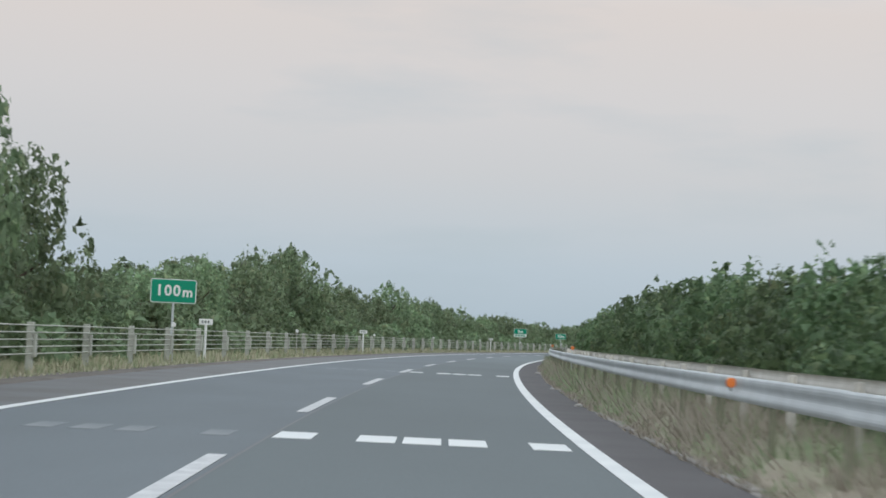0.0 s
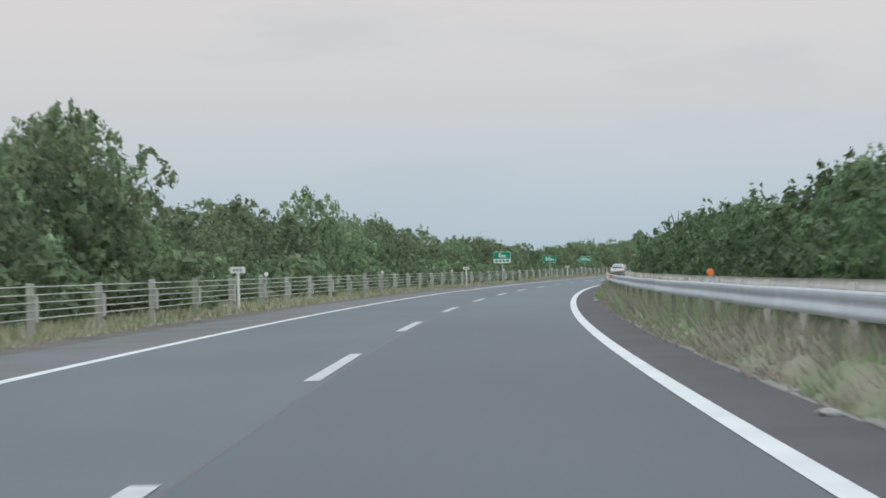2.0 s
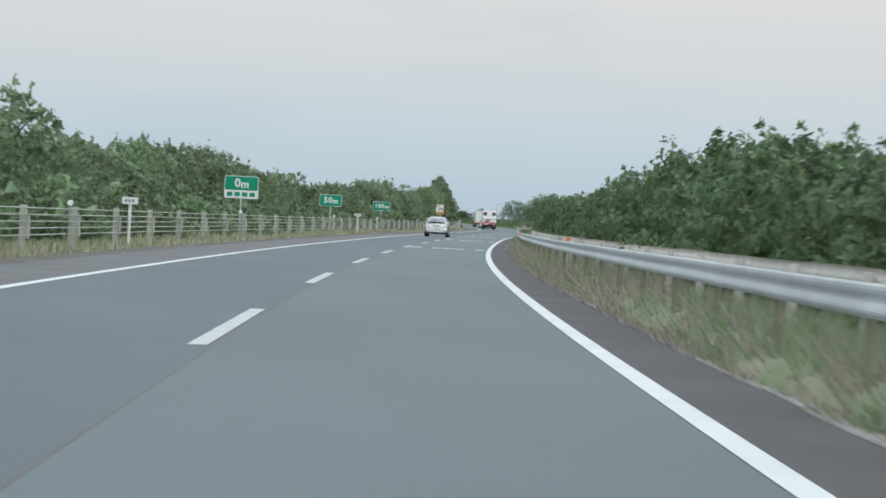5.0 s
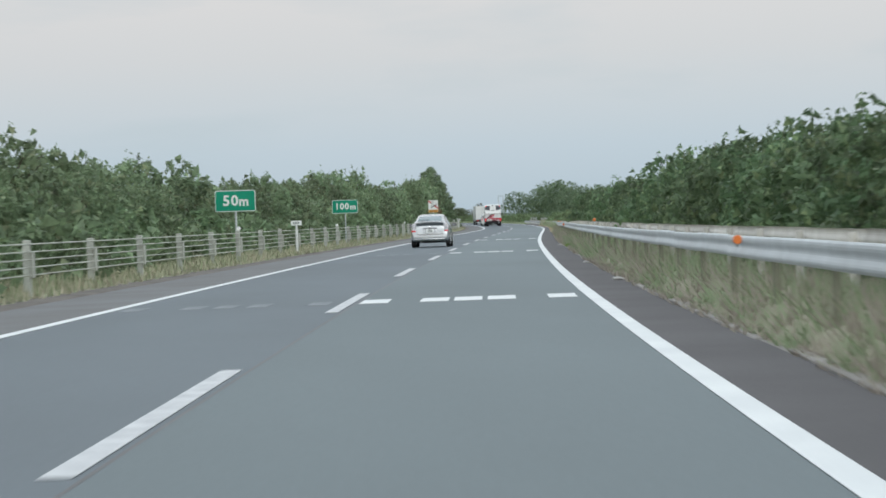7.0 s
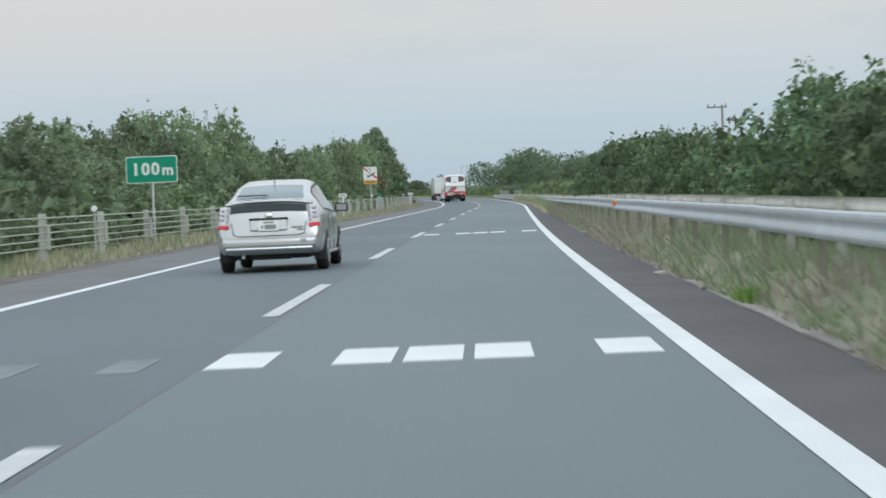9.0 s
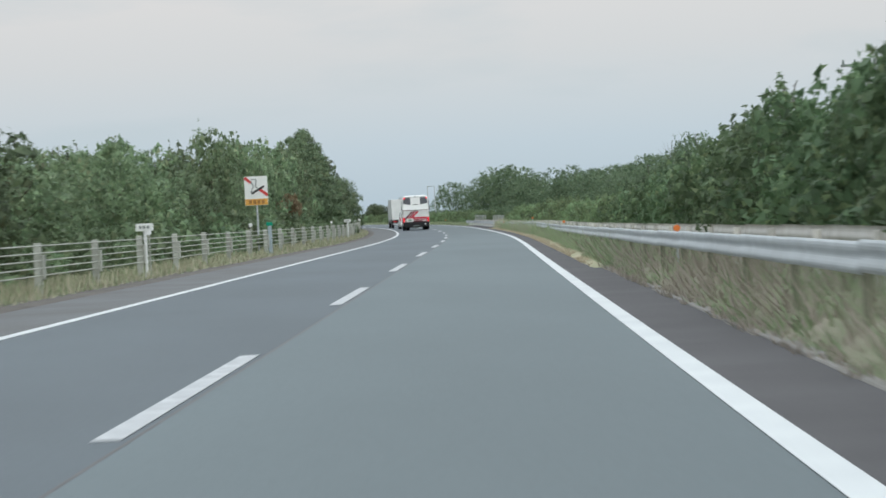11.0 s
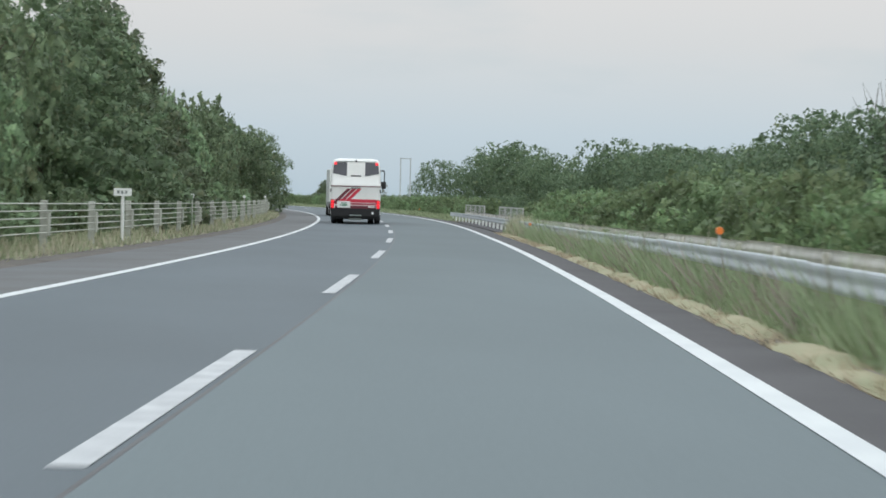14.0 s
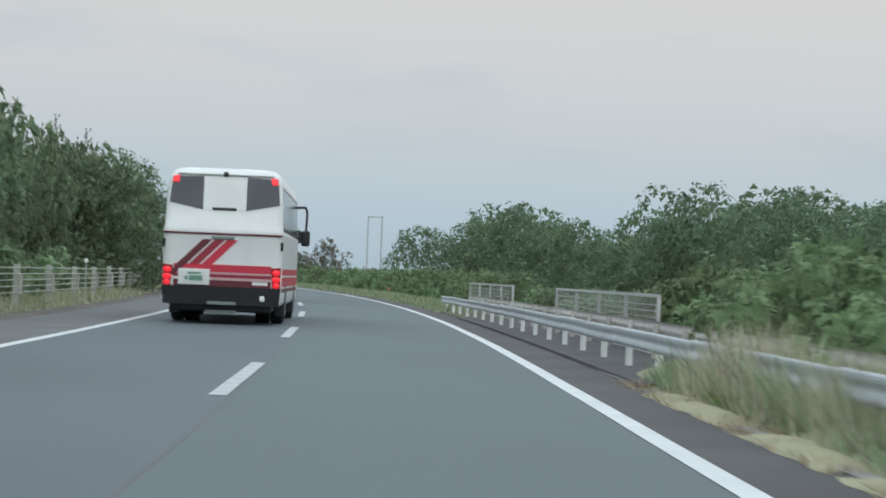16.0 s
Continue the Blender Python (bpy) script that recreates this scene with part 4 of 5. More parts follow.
def wheel(parent, x, y, r, w, rim_r, spokes=6):
    """A tyre with a rounded tread, and a rim with spokes on its outer side."""
    out_side = 1 if x > 0 else -1
    bm = bmesh.new()
    n = 28
    prof = [(-w / 2, rim_r * 0.92), (-w / 2, r * 0.90), (-w / 2 + 0.025, r * 0.985), (-w * 0.2, r), (w * 0.2, r), (w / 2 - 0.025, r * 0.985),
            (w / 2, r * 0.90), (w / 2, rim_r * 0.92)]
    rings = []
    for i in range(n):
        a = 2 * math.pi * i / n
        rings.append([bm.verts.new((px, q * math.cos(a), q * math.sin(a))) for px, q in prof])
    for i in range(n):
        for j in range(len(prof) - 1):
            bm.faces.new((rings[i][j], rings[i][j + 1], rings[(i + 1) % n][j + 1], rings[(i + 1) % n][j]))
    hub = new("wheel")
    hub.parent = parent
    hub.matrix_basis = pose(x, y, r)
    part("tyre", bm, RUBBER, hub, "black rubber tyre", smooth=True)
    rim = bmesh.new()
    bmesh.ops.create_cone(rim, cap_ends=True, segments=24, radius1=rim_r, radius2=rim_r, depth=w * 0.5,
                          matrix=pose(out_side * w * 0.27, 0, 0, 0, 90, 0))
    for i in range(spokes):
        rot = pose(0, 0, 0, 360 * i / spokes)
        bmesh.ops.create_cube(rim, size=1, matrix=rot @ Matrix.Translation((out_side * w * 0.54, 0, rim_r * 0.5)) @ Matrix.Diagonal((0.02, rim_r * 0.22, rim_r * 0.95, 1)))
    ring = bmesh.new()
    inner_r, outer_r, x0, x1 = rim_r * 0.84, rim_r * 1.02, out_side * w * 0.46, out_side * w * 0.58
    loops = []
    for i in range(24):
        a = 2 * math.pi * i / 24
        loops.append([ring.verts.new((px, q * math.cos(a), q * math.sin(a))) for px, q in ((x0, outer_r), (x1, outer_r), (x1, inner_r), (x0, inner_r))])
    for i in range(24):
        for j in range(4):
            ring.faces.new((loops[i][j], loops[i][(j + 1) % 4], loops[(i + 1) % 24][(j + 1) % 4], loops[(i + 1) % 24][j]))
    part("rim_edge", ring, RIM, hub, "bright rim edge")
    part("rim", rim, RIM, hub, "alloy rim")
    return hub


def arch(parent, x, y, r, out_side):
    """A black half-disc on the closed body side, standing for the shaded wheel opening."""
    bm = bmesh.new()
    n = 18
    top = [bm.verts.new((x, y + r * math.cos(math.pi * i / n), 0.30 + (r + 0.02) * math.sin(math.pi * i / n))) for i in range(n + 1)]
    low = [bm.verts.new((x, y - r, 0.17)), bm.verts.new((x, y + r, 0.17))]
    bm.faces.new(top + low)
    got = bmesh.ops.extrude_face_region(bm, geom=bm.faces[:])
    bmesh.ops.translate(bm, verts=[g for g in got["geom"] if isinstance(g, bmesh.types.BMVert)], vec=(-out_side * 0.2, 0, 0))
    return part("wheel_arch", bm, BLACK_TRIM, parent, "dark wheel opening")


def plate_bars(parent, x, y, z, w, h, colour, bars, turn=0):
    """A number plate whose writing is plain bars."""
    p = part("number_plate", box_bm(-w / 2, w / 2, -0.008, 0.004, -h / 2, h / 2, 0.004, 1), PLATE, parent, "white number plate with plain bars", m=pose(x, y, z, turn))
    for bx, bw, bz, bh in bars:
        part("bar", box_bm((bx - bw / 2) * w, (bx + bw / 2) * w, -0.011, -0.007, (bz - bh / 2) * h, (bz + bh / 2) * h), colour, p)
    return p


def hatchback(m):
    """A silver two-box hatchback with a split rear window."""
    car = new("hatchback_car")
    car.matrix_basis = m
    tagged(car, "silver hatchback car with a split rear window in the driving lane", "car")
    shell = Shell(
        [0.0, 0.02, 0.05, 0.10, 0.15, 0.20, 0.30, 0.60, 1.20, 1.90, 2.50, 3.00, 3.40, 3.90, 4.30, 4.45],
        [0.60, 0.66, 0.80, 0.99, 1.10, 1.135, 1.165, 1.27, 1.42, 1.485, 1.465, 1.32, 1.08, 0.95, 0.78, 0.62],
        [0.735, 0.775, 0.80, 0.82, 0.83, 0.837, 0.845, 0.858, 0.8625, 0.8625, 0.8625, 0.86, 0.855, 0.83, 0.75, 0.62],
        [0.56, 0.60, 0.74, 0.90, 0.96, 0.975, 0.985, 0.98, 0.96, 0.94, 0.92, 0.91, 0.90, 0.86, 0.72, 0.56],
        [0.66, 0.68, 0.69, 0.68, 0.665, 0.655, 0.645, 0.615, 0.575, 0.575, 0.58, 0.61, 0.66, 0.64, 0.60, 0.52],
        [0.34, 0.33, 0.32, 0.31, 0.30, 0.29, 0.28, 0.25, 0.23, 0.22, 0.22, 0.23, 0.24, 0.25, 0.27, 0.30])
    body = shell.body(car, SILVER)
    body["label"] = "silver painted body"
    over = [8.0 + 0.25 * i for i in range(17)]
    part("rear_window", shell.skin([0.36 + 0.08 * i for i in range(10)], over, 0.005)[0], GLASS_TINT, car, "sloping rear window", True)
    part("lower_rear_window", shell.skin([0.094 + 0.012 * i for i in range(5)], [7.4 + 0.26 * i for i in range(21)], 0.006)[0], GLASS_DARK, car,
         "dark upright lower rear window", True)
    lip = bmesh.new()
    pts = [(-0.70 + 0.1 * i) for i in range(15)]
    ring = []
    for x in pts:
        sag = -0.055 * (abs(x) / 0.7) ** 3
        inset = 0.05 * (abs(x) / 0.7) ** 2
        ring.append([lip.verts.new((x, 0.095 + inset + dy, 1.128 + sag + dz)) for dy, dz in ((0.0, 0.0), (0.02, 0.022), (0.16, 0.045), (0.16, 0.0))])
    for a, b in zip(ring, ring[1:]):
        for j in range(4):
            lip.faces.new((a[j], a[(j + 1) % 4], b[(j + 1) % 4], b[j]))
    lip.faces.new(ring[0])
    lip.faces.new(ring[-1])
    part("spoiler", lip, SILVER, car, "silver spoiler lip between the rear windows", True)
    for side in (1, -1):
        first = [5.12 + 0.19 * i for i in range(10)]
        js = first if side > 0 else [20 - j for j in first]
        for y0, y1, name in ((0.85, 1.42, "quarter_window"), (1.46, 2.24, "rear_side_window"), (2.30, 3.12, "front_side_window")):
            wide_js = [j + d for j, d in ((js[0], -0.12 if side > 0 else 0.12), *((j, 0) for j in js[1:-1]), (js[-1], 0.14 if side > 0 else -0.14))]
            part("window_frame", shell.skin([y0 - 0.04 + (y1 - y0 + 0.08) * i / 6 for i in range(7)], wide_js, 0.004)[0], BLACK_TRIM, car, "black window surround", True)
            part(name, shell.skin([y0 + (y1 - y0) * i / 6 for i in range(7)], js, 0.009)[0], GLASS_TINT, car, "tinted side window", True)
        for y in (1.62, 2.62):
            part("door_handle", box_bm(-0.012, 0.012, -0.09, 0.09, -0.014, 0.014, 0.008, 1), CHROME, car, "silver door handle", m=pose(side * 0.862, y, 0.83))
        part("sill_strip", box_bm(-0.01, 0.01, 1.3, 3.3, 0.25, 0.30, 0.004, 1), CHROME, car, "pale sill strip", m=pose(side * 0.855, 0, 0))
        for y in (1.45, 2.28):
            part("door_seam", box_bm(-0.004, 0.004, -0.004, 0.004, 0.28, 0.93), BLACK_TRIM, car, "dark door seam", m=pose(side * 0.859, y, 0))
        mirror = box_bm(-0.11, 0.11, -0.05, 0.06, -0.07, 0.07, 0.03, 2)
        part("wing_mirror", mirror, BLACK_TRIM, car, "wing mirror in a dark shell", True, pose(side * 0.965, 2.98, 0.985))
        part("mirror_glass", box_bm(-0.085, 0.085, -0.056, -0.05, -0.05, 0.05), LAMP_GREY, car, "mirror glass", m=pose(side * 0.965, 2.98, 0.985))
        lamp = part("tail_lamp", box_bm(-0.09, 0.09, -0.035, 0.10, -0.185, 0.185, 0.035, 2), LAMP_CLEAR, car, "tall clear tail lamp", True,
                    pose(side * 0.712, 0.105, 0.885, -13, 0, side * 24))
        part("red_lens", box_bm(-0.093, 0.093, -0.041, 0.09, -0.035, 0.035, 0.012, 1), LAMP_RED, lamp, "red lower lens", m=pose(0, 0, -0.152))
        part("red_ring", box_bm(-0.03, 0.03, -0.034, -0.02, -0.02, 0.02, 0.008, 1), LAMP_RED, lamp, "round red lens", m=pose(0, 0, -0.04))
        part("inner_frame", box_bm(-0.016, 0.016, -0.040, 0.02, -0.10, 0.165, 0.006, 1), LAMP_GREY, lamp, "grey inner frame of the lamp", m=pose(-side * 0.068, 0, 0))
        for z in (0.115, 0.045, -0.035):
            bowl = bmesh.new()
            bmesh.ops.create_uvsphere(bowl, u_segments=12, v_segments=8, radius=1, matrix=pose(side * 0.012, -0.036, z) @ Matrix.Diagonal((0.046, 0.008, 0.026, 1)))
            part("bulb_bowl", bowl, LAMP_GREY, lamp, "grey reflector bowl", True)
        for y in (0.87, 3.57):
            arch(car, side * 0.866, y, 0.34, side)
            wheel(car, side * 0.775, y, 0.305, 0.19, 0.195)
    # tailgate seams, a shallow U
    seam = bmesh.new()
    for a, b in (((-0.60, 0.80), (-0.57, 0.62)), ((-0.57, 0.62), (-0.48, 0.585)), ((-0.48, 0.585), (0.48, 0.585)), ((0.48, 0.585), (0.57, 0.62)), ((0.57, 0.62), (0.60, 0.80))):
        ya, yb = (float(np.interp(z, [0.5, 0.60, 0.66, 0.80, 0.99], [-0.004, -0.004, 0.012, 0.043, 0.095])) for z in (a[1], b[1]))
        rod_bm((a[0], ya, a[1]), (b[0], yb, b[1]), 0.007, sides=5, bm=seam)
    part("tailgate_seam", seam, BLACK_TRIM, car, "dark seam round the tailgate")
    recess = part("plate_recess", box_bm(-0.30, 0.30, -0.012, 0.03, -0.09, 0.10, 0.015, 1), SILVER, car, "shallow recess for the plate", m=pose(0, 0.024, 0.755, -12))
    part("garnish", box_bm(-0.31, 0.31, -0.03, 0.01, -0.016, 0.016, 0.006, 1), BLACK_TRIM, car, "dark strip over the plate", m=pose(0, 0.042, 0.852, -12))
    plate_bars(car, 0, 0.008, 0.745, 0.33, 0.165, GREY_BAR, [(0.0, 0.5, 0.32, 0.16), (-0.32, 0.10, -0.12, 0.3), (0.08, 0.55, -0.12, 0.42)], -12)
    badge = bmesh.new()
    bmesh.ops.create_uvsphere(badge, u_segments=14, v_segments=8, radius=1, matrix=pose(0, 0.062, 0.915, -12) @ Matrix.Diagonal((0.065, 0.012, 0.042, 1)))
    part("badge", badge, CHROME, car, "plain oval chrome badge", True)
    part("bumper", box_bm(-0.76, 0.76, -0.045, 0.25, 0.36, 0.555, 0.07, 3), SILVER, car, "rounded silver rear bumper", True)
    # shade on the bumper, put in as a band of darker silver
    part("bumper_groove", box_bm(-0.74, 0.74, -0.049, 0.05, 0.412, 0.455, 0.012, 2), SILVER_SHADE, car, "darker band along the bumper", True)
    part("bumper_step", box_bm(-0.70, 0.70, -0.062, 0.05, 0.355, 0.405, 0.02, 2), CHROME, car, "bright strip along the bumper", True)
    for x, w in ((0.46, 0.10), (0.50, 0.055)):
        part("script", box_bm(-w, w, -0.006, 0.004, -0.010, 0.010), GREY_BAR, car, "plain bar in place of lettering", m=pose(x, 0.024 if w > 0.06 else 0.016, 0.715 if w > 0.06 else 0.675, -12))
    part("tow_cover", box_bm(-0.05, 0.05, -0.052, 0.0, -0.03, 0.03, 0.012, 1), SILVER, car, "small cover in the bumper", m=pose(0.55, 0, 0.50))
    part("silencer", box_bm(-0.34, 0.34, 0.16, 0.42, 0.20, 0.30, 0.04, 2), BLACK_TRIM, car, "dark silencer under the bumper")
    part("diffuser", box_bm(-0.66, 0.66, 0.0, 0.5, 0.29, 0.365, 0.03, 1), GREY_BAR, car, "grey lower bumper")
    part("underbody", box_bm(-0.62, 0.62, 0.3, 4.1, 0.21, 0.34, 0.02, 1), BLACK_TRIM, car, "dark underbody")
    part("exhaust_pipe", rod_bm((-0.42, -0.01, 0.26), (-0.42, 0.4, 0.27), 0.03), CHROME, car, "short exhaust pipe")
    part("aerial", rod_bm((0, 1.32, 1.44), (0, 1.22, 1.60), 0.008, 0.005, 6), BLACK_TRIM, car, "short roof aerial")
    part("rear_wiper", box_bm(-0.24, 0.24, -0.008, 0.008, -0.008, 0.008, 0.003, 1), BLACK_TRIM, car, "rear wiper", m=pose(-0.28, 0.40, 1.235, 17, 0, 4))
    return car


hatchback(road_pose(334.45, 1.34, 0, -0.4))


def coach(m):
    """A high white coach with red stripes, seen mostly from behind."""
    bus = new("coach_bus")
    bus.matrix_basis = m
    tagged(bus, "white coach with red and maroon stripes on its back, lamps lit", "bus")
    levels = [0.42, 0.50, 1.00, 1.88, 1.95, 2.0, 2.45, 2.95, 3.12, 3.22, 3.27]
    widths = [1.20, 1.245, 1.245, 1.245, 1.255, 1.235, 1.225, 1.19, 1.15, 1.05, 0.85]
    tails = [0.06, 0.0, 0.0, 0.02, 0.0, 0.04, 0.10, 0.17, 0.21, 0.32, 0.60]

    def tail(z):
        return float(np.interp(z, levels, tails))

    def outline(hw, y0, y1, r):
        pts = []
        for cx, cy, a0 in ((hw - r, y0 + r, 270), (hw - r, y1 - r, 0), (-hw + r, y1 - r, 90), (-hw + r, y0 + r, 180)):
            for i in range(6):
                a = radians(a0 + 18 * i)
                pts.append((cx + r * math.cos(a), cy + r * math.sin(a)))
        return pts

    bm = bmesh.new()
    rings = [[bm.verts.new((x, y, z)) for x, y in outline(w, q, 11.9 - q * 1.5, 0.17)] for z, w, q in zip(levels, widths, tails)]
    for a, b in zip(rings, rings[1:]):
        n = len(a)
        for i in range(n):
            bm.faces.new((a[i], a[(i + 1) % n], b[(i + 1) % n], b[i]))
    bm.faces.new(rings[-1])
    bm.faces.new(rings[0][::-1])
    part("body", bm, WHITE_PAINT, bus, "white painted body", True)

    def panel(name, pts, mat, label, proud=0.012, deep=0.05, parent=bus):
        """A plate on the back, from (x, z) corners."""
        p = bmesh.new()
        f = p.faces.new([p.verts.new((x, tail(z) - proud, z)) for x, z in pts])
        got = bmesh.ops.extrude_face_region(p, geom=[f])
        bmesh.ops.translate(p, verts=[g for g in got["geom"] if isinstance(g, bmesh.types.BMVert)], vec=(0, deep, 0))
        return part(name, p, mat, parent, label)

    for sgn in (1, -1):
        panel("rear_window", [(sgn * 0.45, 3.08), (sgn * 1.10, 3.06), (sgn * 1.15, 2.52), (sgn * 0.45, 2.38)], GLASS_GREY, "dark tinted rear window")
        marker = panel("marker_lamp", [(sgn * 0.95, 3.08), (sgn * 1.09, 3.07), (sgn * 1.10, 2.94), (sgn * 0.97, 2.94)], LAMP_LIT, "lit red marker lamp", 0.03)
        cluster = panel("tail_lamp", [(sgn * 1.02, 1.20), (sgn * 1.225, 1.22), (sgn * 1.225, 0.76), (sgn * 1.06, 0.76)], LAMP_DEEP, "dark red tail lamp cluster", 0.02)
        for z, w in ((1.11, 0.085), (0.965, 0.095), (0.84, 0.07)):
            lens = bmesh.new()
            bmesh.ops.create_uvsphere(lens, u_segments=14, v_segments=8, radius=1, matrix=pose(sgn * 1.135, tail(z) - 0.022, z) @ Matrix.Diagonal((w, 0.02, 0.06, 1)))
            part("lamp_lens", lens, LAMP_LIT if w > 0.06 else LAMP_RED, cluster, "lit red lens" if w > 0.06 else "red lens", True)
        part("side_vent", box_bm(-0.03, 0.03, -0.015, 0.03, -0.09, 0.09, 0.01, 1), BLACK_TRIM, bus, "small dark side lamp", m=pose(sgn * 1.225, 0.08, 1.66))
        for y in (2.9, 9.3):
            arch(bus, sgn * 1.252, y, 0.56, sgn)
            wheel(bus, sgn * 1.09, y, 0.50, 0.28, 0.30, 8)
        part("inner_tyre", rod_bm((sgn * 0.62, 2.9, 0.5), (sgn * 0.92, 2.9, 0.5), 0.5, sides=24), RUBBER, bus, "inner rear tyre")
        def flank(y0, y1, z0, z1, proud):
            """A panel on the flank that follows its lean."""
            p = bmesh.new()
            x0, x1 = (sgn * (float(np.interp(z, levels, widths)) + proud) for z in (z0, z1))
            f = p.faces.new([p.verts.new(v) for v in ((x0, y0, z0), (x0, y1, z0), (x1, y1, z1), (x1, y0, z1))])
            got = bmesh.ops.extrude_face_region(p, geom=[f])
            bmesh.ops.translate(p, verts=[q for q in got["geom"] if isinstance(q, bmesh.types.BMVert)], vec=(-sgn * 0.03, 0, 0))
            return p

        for i in range(7):
            part("side_window", flank(0.42 + 1.55 * i, 1.88 + 1.55 * i, 2.02, 2.86, 0.012), GLASS_DARK, bus, "dark side window")
        part("window_rubber", flank(0.36, 11.2, 1.98, 2.90, 0.006), BLACK_TRIM, bus, "black surround of the side windows")
        for z0, z1, mat in ((0.82, 1.02, BUS_RED), (1.06, 1.20, BUS_RED), (0.70, 0.78, BUS_MAROON)):
            part("side_stripe", box_bm(-0.004, 0.004, 0.25, 11.4, z0, z1), mat, bus, "red stripe along the flank", m=pose(sgn * 1.247, 0, 0))
        part("small_lamp", box_bm(-0.06, 0.06, -0.03, 0.02, -0.03, 0.03, 0.01, 1), LENS_WHITE, bus, "small white lamp", m=pose(sgn * 0.72, 0.0, 0.66))
    panel("grille", [(-0.25, 2.43), (0.25, 2.43), (0.25, 2.37), (-0.25, 2.37)], BLACK_TRIM, "narrow black vent")
    part("camera_pod", box_bm(-0.05, 0.05, -0.05, 0.05, -0.05, 0.04, 0.02, 2), BLACK_TRIM, bus, "small black rear-view pod", m=pose(0, 0.2, 3.14))
    part("roof_edge", box_bm(-1.0, 1.0, -0.02, 0.05, -0.012, 0.012), GREY_BAR, bus, "dark line under the roof edge", m=pose(0, 0.2, 3.115))
    panel("seam", [(-1.235, 1.90), (1.235, 1.90), (1.235, 1.86), (-1.235, 1.86)], BUS_MAROON, "dark red seam across the back", 0.02)
    panel("window_frame", [(-0.43, 3.08), (0.43, 3.08), (0.43, 2.36), (-0.43, 2.36)], WHITE_PAINT, "white panel between the rear windows", 0.006)
    panel("red_band", [(-1.0, 1.24), (1.03, 1.24), (1.03, 1.08), (-1.0, 1.08)], BUS_RED, "broad red band")
    panel("pale_line", [(-1.0, 1.075), (1.03, 1.075), (1.03, 1.045), (-1.0, 1.045)], STRIPE_PINK, "thin pale pink line")
    panel("maroon_band", [(-1.0, 1.04), (1.03, 1.04), (1.03, 0.97), (-1.0, 0.97)], BUS_CRIMSON, "dark crimson band")
    panel("pale_line", [(-0.22, 0.965), (1.03, 0.965), (1.03, 0.92), (-0.22, 0.92)], STRIPE_PINK, "thin pale pink line")
    panel("lower_red_band", [(-1.0, 0.915), (1.03, 0.915), (1.03, 0.78), (-1.0, 0.78)], BUS_MAROON, "maroon lower band")
    for top, mat in (((-0.42, -0.22), BUS_MAROON), ((-0.17, 0.04), BUS_CRIMSON), ((0.09, 0.31), BUS_RED)):
        panel("diagonal_stripe", [(top[0], 1.76), (top[1], 1.76), (top[1] - 0.52, 1.235), (top[0] - 0.52, 1.235)], mat, "slanting stripe")
    panel("stripe_foot", [(-0.94, 1.235), (-0.74, 1.235), (-1.02, 0.98), (-1.05, 1.09)], BUS_MAROON, "foot of the slanting stripe", 0.014)
    panel("plate_frame", [(-0.90, 1.14), (-0.25, 1.14), (-0.25, 0.81), (-0.90, 0.81)], WHITE_PAINT, "white frame of the number plate", 0.05)
    plate_bars(bus, -0.57, -0.06, 0.975, 0.46, 0.24, PLATE_GREEN, [(0, 0.6, 0.3, 0.2), (-0.34, 0.12, -0.12, 0.34), (0.08, 0.6, -0.12, 0.46)])
    panel("bumper", [(-1.235, 0.785), (1.235, 0.785), (1.20, 0.40), (-1.20, 0.40)], BLACK_TRIM, "black rear bumper", 0.10, 0.4)
    part("skirt", box_bm(-1.05, 1.05, 0.1, 1.6, 0.26, 0.5, 0.05, 1), BLACK_TRIM, bus, "black lower skirt")
    part("bumper_bar", box_bm(-0.32, 0.32, -0.03, 0.03, -0.05, 0.05, 0.01, 1), GREY_BAR, bus, "grey bar below the bumper", m=pose(0, 0.1, 0.25))
    part("script", box_bm(-0.16, 0.16, -0.004, 0.004, -0.035, 0.035), WHITE_PAINT, bus, "plain pale bar in place of lettering", m=pose(0.80, -0.014, 0.87))
    arm = rod_bm((1.15, 11.6, 2.80), (1.40, 11.8, 2.82), 0.035, sides=6)
    rod_bm((1.40, 11.8, 2.82), (1.45, 11.82, 2.70), 0.035, sides=6, bm=arm)
    rod_bm((1.45, 11.82, 2.70), (1.43, 11.82, 2.05), 0.03, sides=6, bm=arm)
    part("mirror_arm", arm, BLACK_TRIM, bus, "black mirror arm")
    part("mirror", box_bm(-0.11, 0.11, -0.08, 0.08, -0.20, 0.20, 0.05, 2), BLACK_TRIM, bus, "tall black mirror", True, pose(1.43, 11.8, 2.02))
    part("mirror", box_bm(-0.08, 0.08, -0.08, 0.08, -0.17, 0.17, 0.05, 2), BLACK_TRIM, bus, "small black mirror", True, pose(1.24, 11.75, 2.06))
    part("reversing_lamp", box_bm(-0.05, 0.05, -0.02, 0.02, -0.06, 0.06, 0.015, 1), LENS_WHITE, bus, "white reversing lamp", m=pose(0.86, -0.09, 0.56))
    part("step_plate", box_bm(-0.30, 0.30, -0.02, 0.02, -0.035, 0.035, 0.008, 1), GREY_BAR, bus, "grey plate on the bumper", m=pose(0.02, -0.085, 0.44))
    part("boot_lid_handle", box_bm(-0.24, 0.24, -0.02, 0.02, -0.03, 0.03, 0.01, 1), GREY_BAR, bus, "grey handle below the seam", m=pose(0.0, -0.005, 1.80))
    return bus


coach(road_pose(588.0, 1.55, 0, -0.6))


